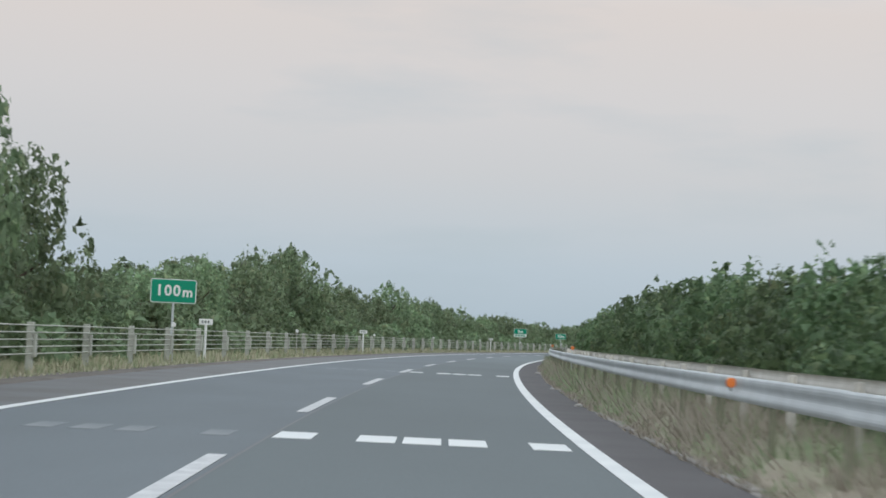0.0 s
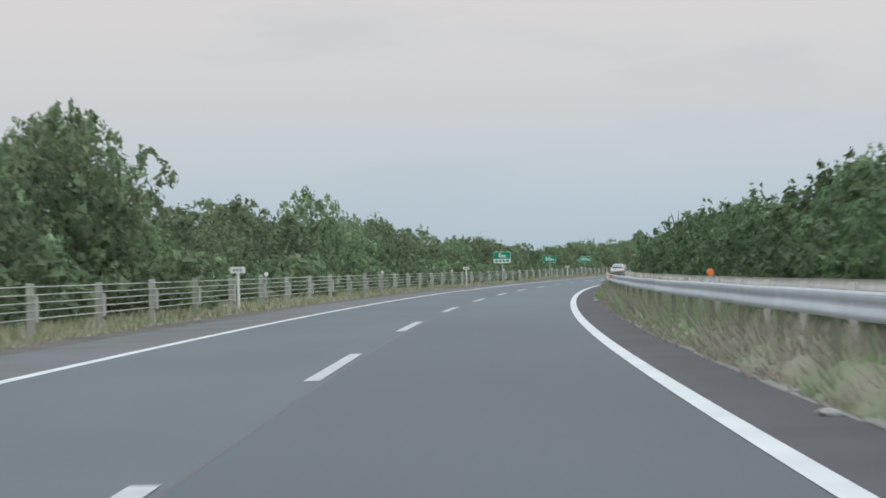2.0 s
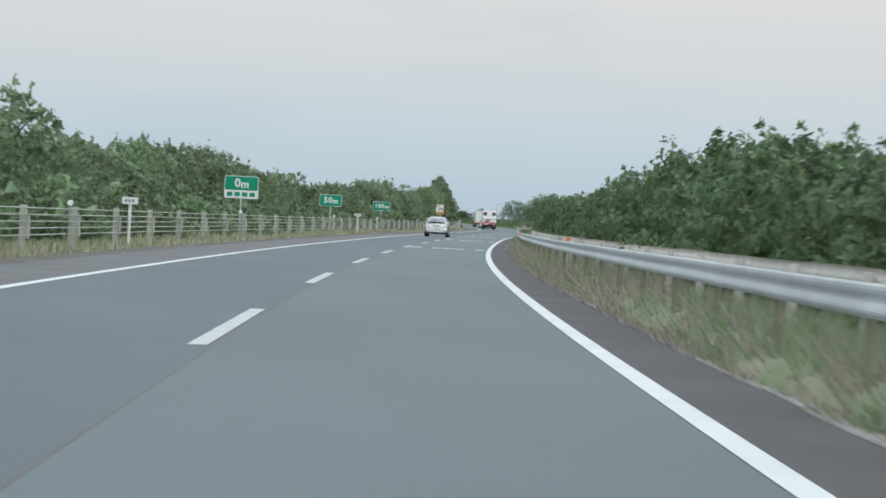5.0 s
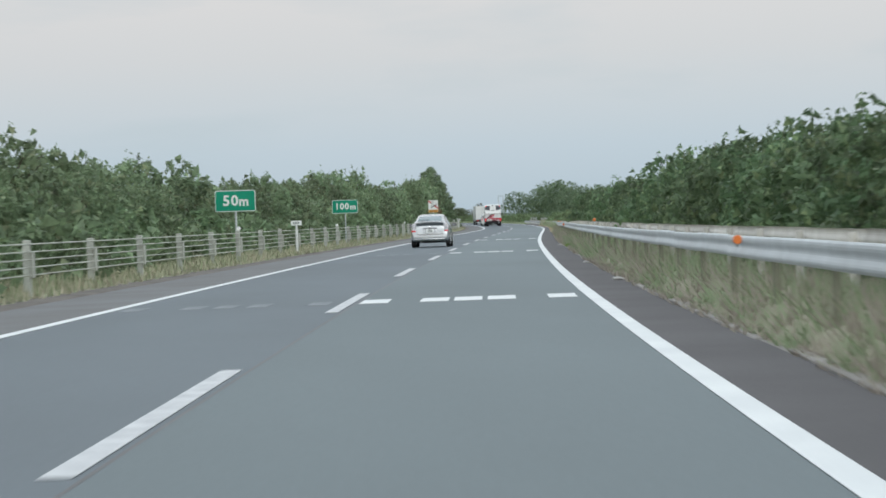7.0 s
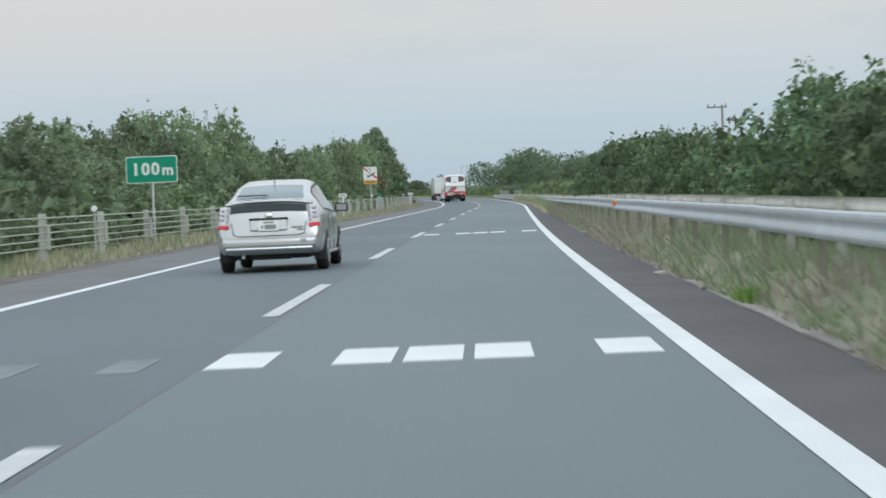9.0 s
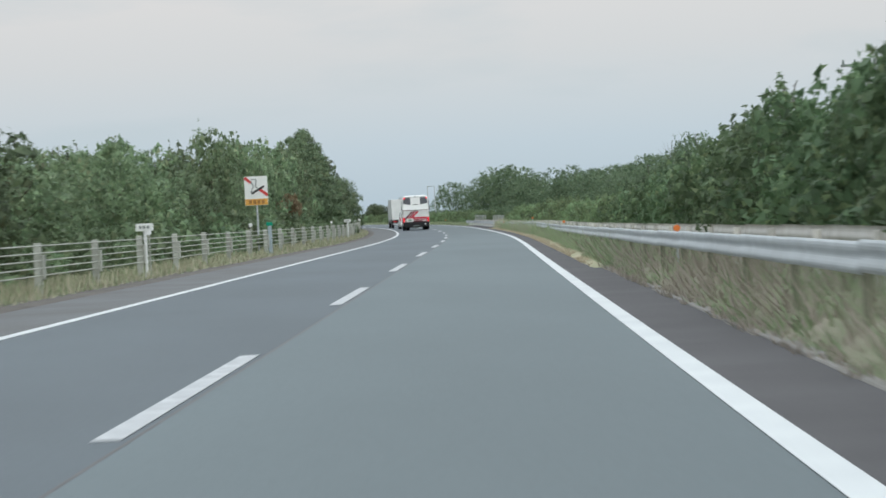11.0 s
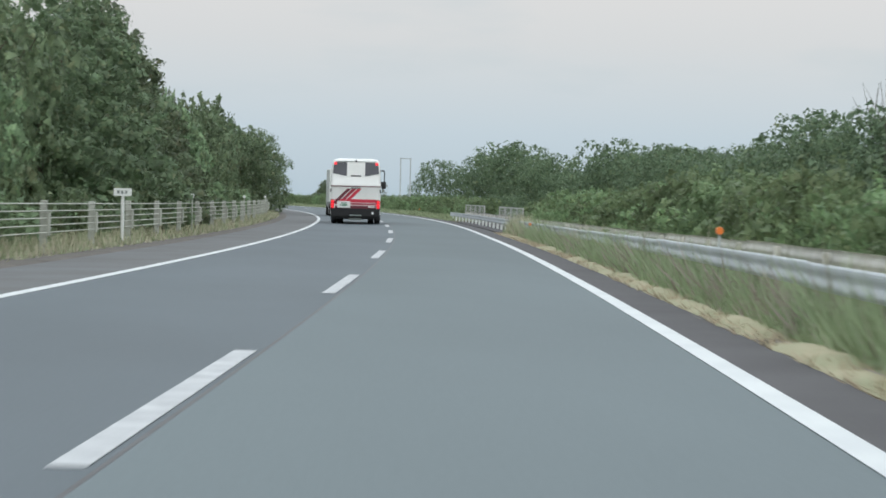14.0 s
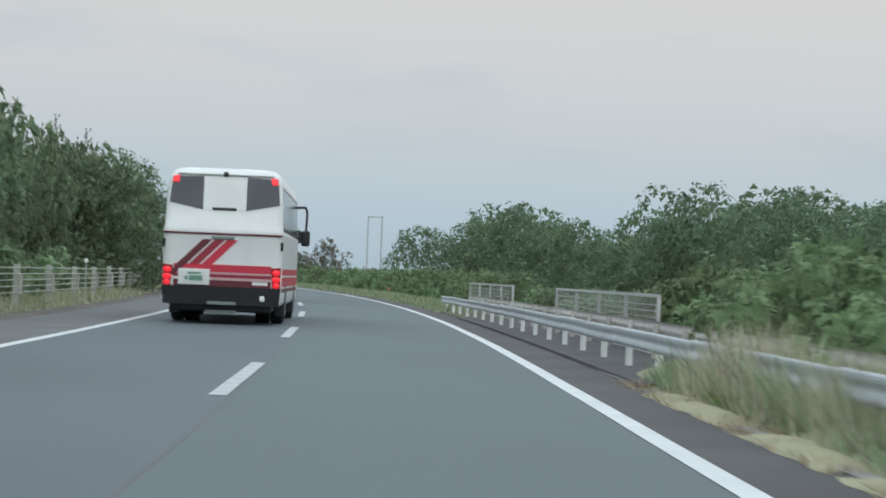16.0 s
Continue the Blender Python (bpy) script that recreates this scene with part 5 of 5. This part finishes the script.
def minivan(m):
    """A tall white van."""
    car = new("minivan")
    car.matrix_basis = m
    tagged(car, "tall white minivan ahead on the expressway", "car")
    shell = Shell([0.0, 0.03, 0.08, 0.14, 0.22, 0.40, 1.0, 2.4, 3.2, 3.8, 4.2, 4.45, 4.5], [0.7, 0.95, 1.35, 1.65, 1.78, 1.84, 1.86, 1.85, 1.75, 1.3, 1.0, 0.8, 0.65],
                  [0.74, 0.80, 0.82, 0.835, 0.84, 0.845, 0.85, 0.85, 0.85, 0.845, 0.82, 0.7, 0.6], [0.6, 0.8, 0.95, 1.0, 1.0, 1.0, 1.0, 0.98, 0.97, 0.95, 0.9, 0.7, 0.6],
                  [0.68, 0.7, 0.7, 0.69, 0.66, 0.65, 0.66, 0.66, 0.66, 0.68, 0.66, 0.6, 0.5], [0.34, 0.32, 0.3, 0.28, 0.25, 0.24, 0.23, 0.23, 0.23, 0.24, 0.26, 0.3, 0.32])
    shell.body(car, WHITE_PAINT)
    part("rear_window", shell.skin([0.062 + 0.012 * i for i in range(6)], [7.6 + 0.3 * i for i in range(17)], 0.008)[0], GLASS_DARK, car, "dark rear window")
    for sgn in (1, -1):
        part("tail_lamp", box_bm(-0.06, 0.06, -0.03, 0.08, -0.2, 0.2, 0.02, 1), LAMP_RED, car, "red tail lamp", m=pose(sgn * 0.75, 0.06, 0.95))
        js = [5.2 + 0.22 * i for i in range(9)]
        part("side_window", shell.skin([0.6 + 0.4 * i for i in range(7)], js if sgn > 0 else [20 - j for j in js], 0.006)[0], GLASS_DARK, car, "dark side windows")
        for y in (0.8, 3.6):
            arch(car, sgn * 0.855, y, 0.35, sgn)
            wheel(car, sgn * 0.765, y, 0.315, 0.19, 0.2)
    plate_bars(car, 0, -0.004, 0.72, 0.33, 0.165, GREY_BAR, [(0, 0.7, 0, 0.4)])
    part("bumper", box_bm(-0.8, 0.8, -0.05, 0.3, 0.36, 0.6, 0.06, 2), WHITE_PAINT, car, "white bumper", True)
    return car


def box_truck(m):
    """A white box lorry."""
    lorry = new("box_truck")
    lorry.matrix_basis = m
    tagged(lorry, "white box truck far ahead on the expressway", "truck")
    part("cargo_box", box_bm(-1.1, 1.1, 0, 6.2, 0.95, 3.2, 0.04, 2), WHITE_PAINT, lorry, "white cargo box")
    part("door_seam", box_bm(-0.015, 0.015, -0.012, 0.01, 1.0, 3.15), GREY_BAR, lorry, "seam between the rear doors")
    part("chassis", box_bm(-0.45, 0.45, 0.1, 7.9, 0.55, 0.95, 0.02, 1), BLACK_TRIM, lorry, "dark chassis")
    part("cab", box_bm(-1.05, 1.05, 6.35, 8.1, 0.6, 2.6, 0.18, 3), WHITE_PAINT, lorry, "white cab", True)
    part("underrun_bar", box_bm(-1.05, 1.05, -0.02, 0.08, 0.42, 0.56, 0.01, 1), GALVANISED, lorry, "steel underrun bar")
    for sgn in (1, -1):
        part("tail_lamp", box_bm(-0.2, 0.2, -0.04, 0.03, -0.06, 0.06, 0.01, 1), LAMP_RED, lorry, "red tail lamp", m=pose(sgn * 0.8, 0, 0.75))
        for y in (1.6, 7.2):
            wheel(lorry, sgn * 0.93, y, 0.42, 0.26, 0.25, 6)
    return lorry


minivan(road_pose(613, 1.65, 0, 0.6))
box_truck(road_pose(630, 1.6, 0, 0.8))

# ---- roadside furniture ----


def at_many(s, l, z):
    a = np.interp(s, S, HEAD)
    return np.stack([np.interp(s, S, RX) - np.cos(a) * l, np.interp(s, S, RY) - np.sin(a) * l, np.interp(s, S, RZ) + z], 1)


def board_sign():
    """A white picture board with a red slash and an orange strip."""
    sign = new("warning_board")
    sign.matrix_basis = road_pose(466.3, 7.45, 0)
    tagged(sign, "white board with red slash and orange strip on a post", "road sign")
    part("post", rod_bm((0, 0.06, -0.6), (0, 0.06, 3.1), 0.042, sides=10), GALVANISED, sign)
    part("board", rounded(0.97, 1.22, 0.03, 0.0, 0.025), SIGN_WHITE, sign, "white board", m=pose(0, 0, 2.68))
    part("strip", box_bm(-0.475, 0.475, -0.006, 0.0, 2.08, 2.34), SIGN_ORANGE, sign, "orange strip")
    for i in range(4):
        part("bar", box_bm(-0.33 + 0.18 * i, -0.20 + 0.18 * i, -0.010, -0.005, 2.13, 2.29), material("ochre", (0.35, 0.17, 0.04), 0.5), sign)
    for name, a, b, w, mat in (("slash", (-0.47, 3.24), (-0.20, 3.02), 0.06, SIGN_RED), ("slash", (0.14, 2.74), (0.47, 2.48), 0.06, SIGN_RED),
                               ("cigarette", (-0.20, 2.56), (0.34, 2.86), 0.045, SIGN_BLACK), ("outline", (-0.20, 3.16), (0.02, 3.16), 0.02, GREY_BAR),
                               ("outline", (-0.24, 3.12), (-0.10, 2.88), 0.02, GREY_BAR), ("outline", (-0.10, 2.88), (-0.22, 2.62), 0.02, GREY_BAR),
                               ("outline", (0.02, 3.14), (-0.02, 2.84), 0.02, GREY_BAR), ("outline", (-0.02, 2.84), (0.08, 2.78), 0.02, GREY_BAR)):
        a, b = Vector((a[0], -0.008, a[1])), Vector((b[0], -0.008, b[1]))
        d = b - a
        m = Matrix.Translation((a + b) / 2) @ pose(0, 0, 0, 0, -math.degrees(math.atan2(d.z, d.x)), 0)
        part(name, box_bm(-d.length / 2, d.length / 2, -0.002, 0.003, -w, w), mat, sign, m=m)


board_sign()


def delineator(s, l, top, colour, mat, label):
    d = new("delineator")
    d.matrix_basis = road_pose(s, l, 0)
    tagged(d, label, "reflector post", "delineators")
    part("stem", rod_bm((0, 0, -0.3), (0, 0, top - 0.04), 0.022, sides=8), POST_PAINT, d)
    disc = bmesh.new()
    bmesh.ops.create_cone(disc, cap_ends=True, segments=18, radius1=0.072, radius2=0.066, depth=0.05, matrix=pose(0, -0.03, top, 90))
    part("reflector", disc, mat, d, colour)
    part("backing", box_bm(-0.03, 0.03, -0.005, 0.03, top - 0.09, top + 0.05, 0.01, 1), BLACK_TRIM, d, "dark backing")
    return d


for s in (57.8, 95.6, 135, 176.5, 217, 258, 308.8, 350, 408, 429.5, 456.4, 508, 551, 582, 613, 655):
    delineator(s, FENCE_L - 0.12, 1.14 if s < 440 else 1.24, "round white reflector", LENS_WHITE, "white round reflector on a slim post by the fence")
for s, z in ((10.3, 0.80), (51, 1.0), (89.1, 1.0), (131, 0.82), (170.5, 0.80), (212, 0.9), (254.5, 0.82), (300.4, 1.02), (346.7, 0.77), (402, 0.8), (453.6, 0.76), (500.5, 0.88),
             (551.3, 0.52), (650, 0.5)):
    d = new("median_reflector")
    d.matrix_basis = road_pose(s, -4.97 if z > 0.88 + sink(s) else -4.78, 0)
    tagged(d, "orange round reflector on the guard rail of the median", "reflector", "median reflectors")
    part("stem", box_bm(-0.015, 0.015, 0.0, 0.03, 0.3 if z > 0.88 + sink(s) else z - 0.06, z, 0.004, 1), GALVANISED, d)
    disc = bmesh.new()
    bmesh.ops.create_cone(disc, cap_ends=True, segments=16, radius1=0.052, radius2=0.047, depth=0.04, matrix=pose(0, -0.02, z + 0.02, 90))
    part("lens", disc, REFLECTOR, d, "orange lens")
for s in (65, 128, 227, 328.8, 428.5, 531, 640):
    d = new("kilometre_plate")
    d.matrix_basis = road_pose(s, FENCE_L - 0.16, 0)
    tagged(d, "small white plate with plain bars on a white post", "marker", "kilometre plates")
    part("post", rod_bm((0, 0.03, -0.3), (0, 0.03, 1.2), 0.045, sides=10), SIGN_WHITE, d)
    part("plate", rounded(0.46, 0.20, 0.03, 0.0, 0.02), SIGN_WHITE, d, "white plate", m=pose(0, -0.03, 1.29))
    for i in range(3):
        part("bar", box_bm(-0.14 + 0.10 * i, -0.08 + 0.10 * i, -0.036, -0.030, 1.25, 1.33), GREY_BAR, d)
d = new("marker_post")
d.matrix_basis = road_pose(463.6, FENCE_L - 0.18, 0)
tagged(d, "pale blue marker post with a green top plate", "marker")
part("post", box_bm(-0.08, 0.08, 0.0, 0.08, -0.3, 1.18, 0.015, 1), material("pale_blue", (0.42, 0.50, 0.55), 0.7), d)
part("plate", box_bm(-0.13, 0.13, -0.02, 0.0, 1.18, 1.33, 0.008, 1), SIGN_GREEN, d, "green plate")

# mesh screens over the underpass
WIRE = material("screen_wire", (0.58, 0.585, 0.57), 0.6, 0.2, vary=0.2, scale=3, fine=20)
for s0, s1 in ((576, 593.6), (606, 622.5)):
    screen = new("mesh_screen")
    tagged(screen, "grey steel mesh screen in frames on the median", "fence", "mesh screens")
    n = 4
    for i in range(n + 1):
        s = s0 + (s1 - s0) * i / n
        part("post", box_bm(-0.03, 0.03, -0.03, 0.03, -0.3, 1.02, 0.008, 1), WIRE, screen, m=road_pose(s, -6.0, 0))
    for z in (1.0, 0.05):
        strip("rail", s0, s1, [(-6.03, z - 0.025), (-6.03, z + 0.025), (-5.97, z + 0.025), (-5.97, z - 0.025), (-6.03, z - 0.025)], WIRE, 4, parent=screen)
    verts, faces = [], []
    k = int((s1 - s0) / 0.11)
    for i in range(k):
        s = s0 + 0.11 * (i + 0.5)
        for ds, z in ((-0.016, 0.07), (0.016, 0.07), (0.016, 0.98), (-0.016, 0.98)):
            verts.append(at(s + ds, -6.0, z))
        faces.append(tuple(range(4 * i, 4 * i + 4)))
    for j in range(8):
        z = 0.15 + 0.1 * j
        b = len(verts)
        for i in range(9):
            s = s0 + (s1 - s0) * i / 8
            verts += [at(s, -6.005, z - 0.008), at(s, -6.005, z + 0.008)]
        faces += [(b + 2 * i, b + 2 * i + 1, b + 2 * i + 3, b + 2 * i + 2) for i in range(8)]
    wire = place("mesh_infill", mesh_of("mesh_infill", verts, faces, WIRE), screen, label="fine grey wire mesh")
    wire["kind"] = "stuff"

# twin-pole frame far beyond the bend
portal = new("pole_frame")
portal.matrix_basis = road_pose(707, -10.0, 0)
tagged(portal, "two pale poles joined by a crossbar beyond the hedge", "pole frame")
for x in (-0.5, 0.5):
    part("pole", rod_bm((x, 0, -0.8), (x, 0, 5.3), 0.075, 0.06, 8), GALVANISED, portal)
part("crossbar", rod_bm((-0.56, 0, 5.25), (0.56, 0, 5.25), 0.05, sides=8), GALVANISED, portal)
pole = new("utility_pole")
pole.matrix_basis = road_pose(459, -17.2, 0)
tagged(pole, "grey utility pole with a short crossarm behind the hedge", "utility pole")
part("shaft", rod_bm((0, 0, -1.0), (0, 0, 6.4), 0.11, 0.08, 10), CONCRETE, pole)
part("crossarm", box_bm(-1.05, 0.35, -0.05, 0.05, 6.2, 6.3, 0.01, 1), GREY_BAR, pole)
for x in (-0.95, -0.5, 0.25):
    part("insulator", rod_bm((x, 0, 6.3), (x, 0, 6.48), 0.05, 0.035, 8), GREY_BAR, pole)

# loose bits on the edge strip
CHIP = material("pale_chip", (0.45, 0.44, 0.42), 0.9)
for i, (s, size) in enumerate(((72.7, 0.07), (288, 0.06), (135.1, 0.07), (271.2, 0.07), (326.7, 0.06), (29.8, 0.06), (143.4, 0.05), (453, 0.07), (45, 0.05))):
    bm = bmesh.new()
    bmesh.ops.create_icosphere(bm, subdivisions=2, radius=size)
    for v in bm.verts:
        v.co = Vector((v.co.x * 1.4, v.co.y, v.co.z * 0.55)) * (1 + 0.5 * noise.noise(v.co * 14 + Vector((i, 0, 0))))
    ob = part("concrete_chip", bm, CHIP, None, m=road_pose(s, -4.33, size * 0.35))
    tagged(ob, "pale broken chip lying on the dark edge strip", "debris", "loose chips")

# ---- grass ----


def blades(name, s, l, h, wide, mat, label, lean=0.35, seed=1):
    """One mesh of many bent blades rooted at (s, l)."""
    g = np.random.default_rng(seed)
    n = len(s)
    base = at_many(s, l, -0.02)
    a = g.uniform(0, 2 * np.pi, n)
    side = np.stack([np.cos(a), np.sin(a), np.zeros(n)], 1) * (wide * g.uniform(0.6, 1.3, n))[:, None]
    b = g.uniform(0, 2 * np.pi, n)
    off = np.stack([np.cos(b), np.sin(b), np.zeros(n)], 1) * (h * lean * g.uniform(0.2, 1.3, n))[:, None]
    up = np.zeros((n, 3))
    up[:, 2] = h
    v = np.stack([base - side, base + side, base + off + up], 1).reshape(-1, 3)
    out_normal = np.cross(2 * side, off + up)
    out_normal /= np.linalg.norm(out_normal, axis=1)[:, None]
    flip = np.where(out_normal[:, 2] < 0, -1.0, 1.0)
    v[0::3], v[1::3] = base - side * flip[:, None], base + side * flip[:, None]
    soft_normal = out_normal * flip[:, None] * 0.25 + np.array((0, 0, 0.8))
    me = mesh_of(name, v.tolist(), np.arange(3 * n).reshape(-1, 3).tolist(), mat, True)
    me.normals_split_custom_set_from_vertices(np.repeat(soft_normal / np.linalg.norm(soft_normal, axis=1)[:, None], 3, 0).tolist())
    ob = place(name, me)
    return tagged(ob, label, "grass", "", "stuff")


def tufty(s, seed):
    """Uneven growth along the road, 0 to 1."""
    g = np.random.default_rng(seed)
    cells = g.random(1400)
    small = np.interp(s, np.arange(1400) * 0.7, cells)
    big = np.interp(s, np.arange(140) * 7.0, g.random(140))
    return 0.55 * small + 0.45 * big


g = np.random.default_rng(11)
n = 240000
s = np.where(g.random(n) < 0.36, g.uniform(412, 566, n), g.uniform(0, 566, n))
l = -4.50 - 2.7 * g.random(n) ** 1.5
grown = tufty(s + 0.6 * l, 5)
late = np.clip((s - 400) / 50, 0, 1)
rise = np.clip((-4.42 - l) / 0.42, 0.28, 1)
clump = np.clip(1.9 * tufty(1.7 * s % 900 + 3 * l, 29) - 0.45, 0.25, 1.35)
h = (0.25 + 0.33 * grown * clump + 0.12 * np.clip((-4.6 - l) / 0.3, 0, 1) + 0.62 * late * tufty(s, 17) ** 2) * rise * g.uniform(0.5, 1.15, n)
h = h + 0.30 * np.exp(-((s - 518) / 22) ** 2) * rise * g.uniform(0.3, 1.0, n)
h = np.where(l < -4.98, np.minimum(1.35 * h, 0.60 - 0.16 * late) * np.where(l < -6.1, 0.6, 1.0), h)
keep = (late < 0.5) | (l < -4.46 - 0.34 * tufty(s, 55) ** 1.5)
s, l, h, late, n = s[keep], l[keep], h[keep], late[keep], int(keep.sum())
dry = np.clip(0.60 + 3.2 * (tufty(s, 9) - 0.5) + 0.9 * np.clip(-4.72 - l, -0.2, 0.25) - 1.25 * late - 0.35 * (l < -5.05), 0.05, 0.95)
pick = g.random(n) < dry
blades("dry_grass", s[pick], l[pick], h[pick], 0.020, GRASS_DRY, "dry brownish grass along the median guard rail", 0.9, seed=2)
near, far = ~pick & (s < 432), ~pick & (s >= 432)
blades("green_grass", s[near], l[near], h[near], 0.020, GRASS_GREEN, "green grass along the median guard rail", 0.9, seed=3)
blades("lush_grass", s[far], l[far], h[far], 0.014, GRASS_LUSH, "tall pale green grass along the median guard rail", 0.7, seed=13)
bed_v, bed_f = [], []
COLS = ((-4.52, 0.0, 0.0), (-4.60, 0.03, 0.4), (-4.70, 0.09, 1.0), (-4.84, 0.15, 1.3), (-5.02, 0.20, 1.5), (-5.3, 0.24, 1.5), (-5.7, 0.22, 1.2), (-6.4, 0.12, 1.0), (-7.2, 0.05, 0.6))
rows_n = 1420
for i in range(rows_n):
    bs = 0.4 * i
    for bl, up, rough in COLS:
        bump = 0.10 * noise.noise(Vector((bs * 0.55, bl * 2.2, 0.7))) + 0.07 * noise.noise(Vector((bs * 1.7, bl * 4.0, 3.1)))
        bed_v.append(at(bs, bl + 0.05 * noise.noise(Vector((bs * 0.9, bl, 5.0))), up + rough * bump - (0.01 if up == 0 else 0)))
k = len(COLS)
bed_f = [(i * k + j, i * k + j + 1, (i + 1) * k + j + 1, (i + 1) * k + j) for i in range(rows_n - 1) for j in range(k - 1)]
GRASS_BED = material("matted_grass", (0.30, 0.265, 0.205), 0.95, vary=0.3, scale=0.55, fine=14, second=(0.19, 0.225, 0.125), bump=0.03, edge=0.48)
GREEN_BED = material("matted_green_grass", (0.235, 0.285, 0.165), 0.95, vary=0.3, scale=0.5, fine=14, second=(0.33, 0.315, 0.205), bump=0.03, edge=0.56)
parting = 1030 * (k - 1)
tagged(place("grass_bed", mesh_of("grass_bed", bed_v, bed_f[:parting], GRASS_BED, True)), "uneven bed of matted dry and green grass on the median", "grass", "", "stuff")
tagged(place("green_grass_bed", mesh_of("green_grass_bed", bed_v[1030 * k:], [tuple(c - 1030 * k for c in f) for f in bed_f[parting:]], GREEN_BED, True)), "uneven bed of pale green grass on the median", "grass", "", "stuff")
mats_v, mats_f = [], []
spot = 414.0
while spot < 562:
    long_, wide_, high = random.uniform(1.6, 5.5), random.uniform(0.34, 0.86) * (0.72 if spot > 480 else 1.0), random.uniform(0.01, 0.05)
    b = len(mats_v)
    for i in range(15):
        for j in range(7):
            u, v = i / 14, j / 6
            edge = (math.sin(math.pi * u) * math.sin(math.pi * v)) ** 0.6
            lump = 0.75 + 0.45 * noise.noise(Vector((spot + u * long_ * 0.8, v * 1.2, 0.3)))
            off = 0.07 * noise.noise(Vector((spot + u * long_ * 1.3, 7.0, v)))
            mats_v.append(at(spot + u * long_, -4.24 - wide_ * v + off, 0.004 + edge * (0.045 + max(0.0, high * lump))))
    mats_f += [(b + 7 * i + j, b + 7 * i + j + 1, b + 7 * i + j + 8, b + 7 * i + j + 7) for i in range(14) for j in range(6)]
    spot += long_ + random.uniform(-1.1, 1.1)
STRAW = material("matted_straw", (0.44, 0.395, 0.265), 0.95, vary=0.25, scale=1.2, fine=60, second=(0.31, 0.32, 0.195), bump=0.008)
tagged(place("straw_bed", mesh_of("straw_bed", mats_v, mats_f, STRAW, True)), "humps of matted tan dead grass along the kerb", "grass", "", "stuff")
n = 16000
s = g.uniform(415, 566, n)
l = -4.24 - 0.62 * g.random(n) * np.clip(1.5 * tufty(s, 23), 0.3, 1)
keep = tufty(s, 21) > 0.45
blades("straw_mat", s[keep], l[keep], 0.11 * g.uniform(0.5, 1.2, keep.sum()), 0.016, GRASS_TAN, "mats of tan dead grass over the kerb", 1.8, 4)
n = 26000
s = g.uniform(0, 415, n)
l = -4.40 - 0.28 * g.random(n)
keep = tufty(s, 22) > 0.42
blades("kerb_grass", s[keep], l[keep], 0.12 * g.uniform(0.4, 1.2, keep.sum()), 0.014, GRASS_DRY, "short dry grass growing over the kerb", 1.0, 6)
for s0, l0, far_, tall, many in ((560.5, -4.95, 1.6, 0.95, 1500), (556.0, -5.1, 1.8, 0.80, 1300), (528.0, -5.1, 1.2, 0.85, 500)):
    ps, pl = s0 + g.normal(0, far_, many), l0 + g.normal(0, 0.22, many)
    ph = tall * np.exp(-((ps - s0) / (2.0 * far_)) ** 2) * g.uniform(0.45, 1.05, many)
    blades("grass_plume", ps, np.minimum(pl, -4.55), ph, 0.012, GRASS_VERGE, "tall pale seeding grass standing over the median rail", 0.35, int(s0))
n = 26000
s = g.uniform(617, 790, n)
l = -4.45 - 2.9 * g.random(n)
blades("far_grass", s, l, (0.24 + 0.22 * tufty(s, 41)) * np.clip((-4.3 - l) / 0.5, 0.4, 1) * g.uniform(0.5, 1.0, n), 0.03, GRASS_LUSH, "pale green grass on the median past the underpass", seed=7)
n = 80000
s = g.uniform(10, 720, n)
l = 6.05 + 2.5 * g.random(n)
h = (0.12 + 0.40 * tufty(s, 31) * np.clip((l - 6.0) / 0.8, 0.25, 1)) * g.uniform(0.5, 1.1, n)
pick = g.random(n) < 0.6
blades("verge_dry_grass", s[pick], l[pick], h[pick], 0.018, GRASS_VERGE, "pale dry grass under the cable fence", seed=8)
blades("verge_green_grass", s[~pick], l[~pick], h[~pick], 0.018, GRASS_LUSH, "pale green grass under the cable fence", seed=9)
for s0, l0, big in ((142.6, -4.42, 1.0), (318.7, -4.5, 0.9), (560, -4.6, 1.2), (455, -4.75, 0.9)):
    k = 260
    ws, wl_ = s0 + g.normal(0, 0.28 * big, k), l0 - np.abs(g.normal(0, 0.14 * big, k))
    weed = blades("weed_clump", ws, wl_, 0.20 * big * g.uniform(0.4, 1.2, k), 0.022, GRASS_FRESH, "fresh green weed clump at the kerb", 0.9, int(s0))
    weed["category"] = "weed"
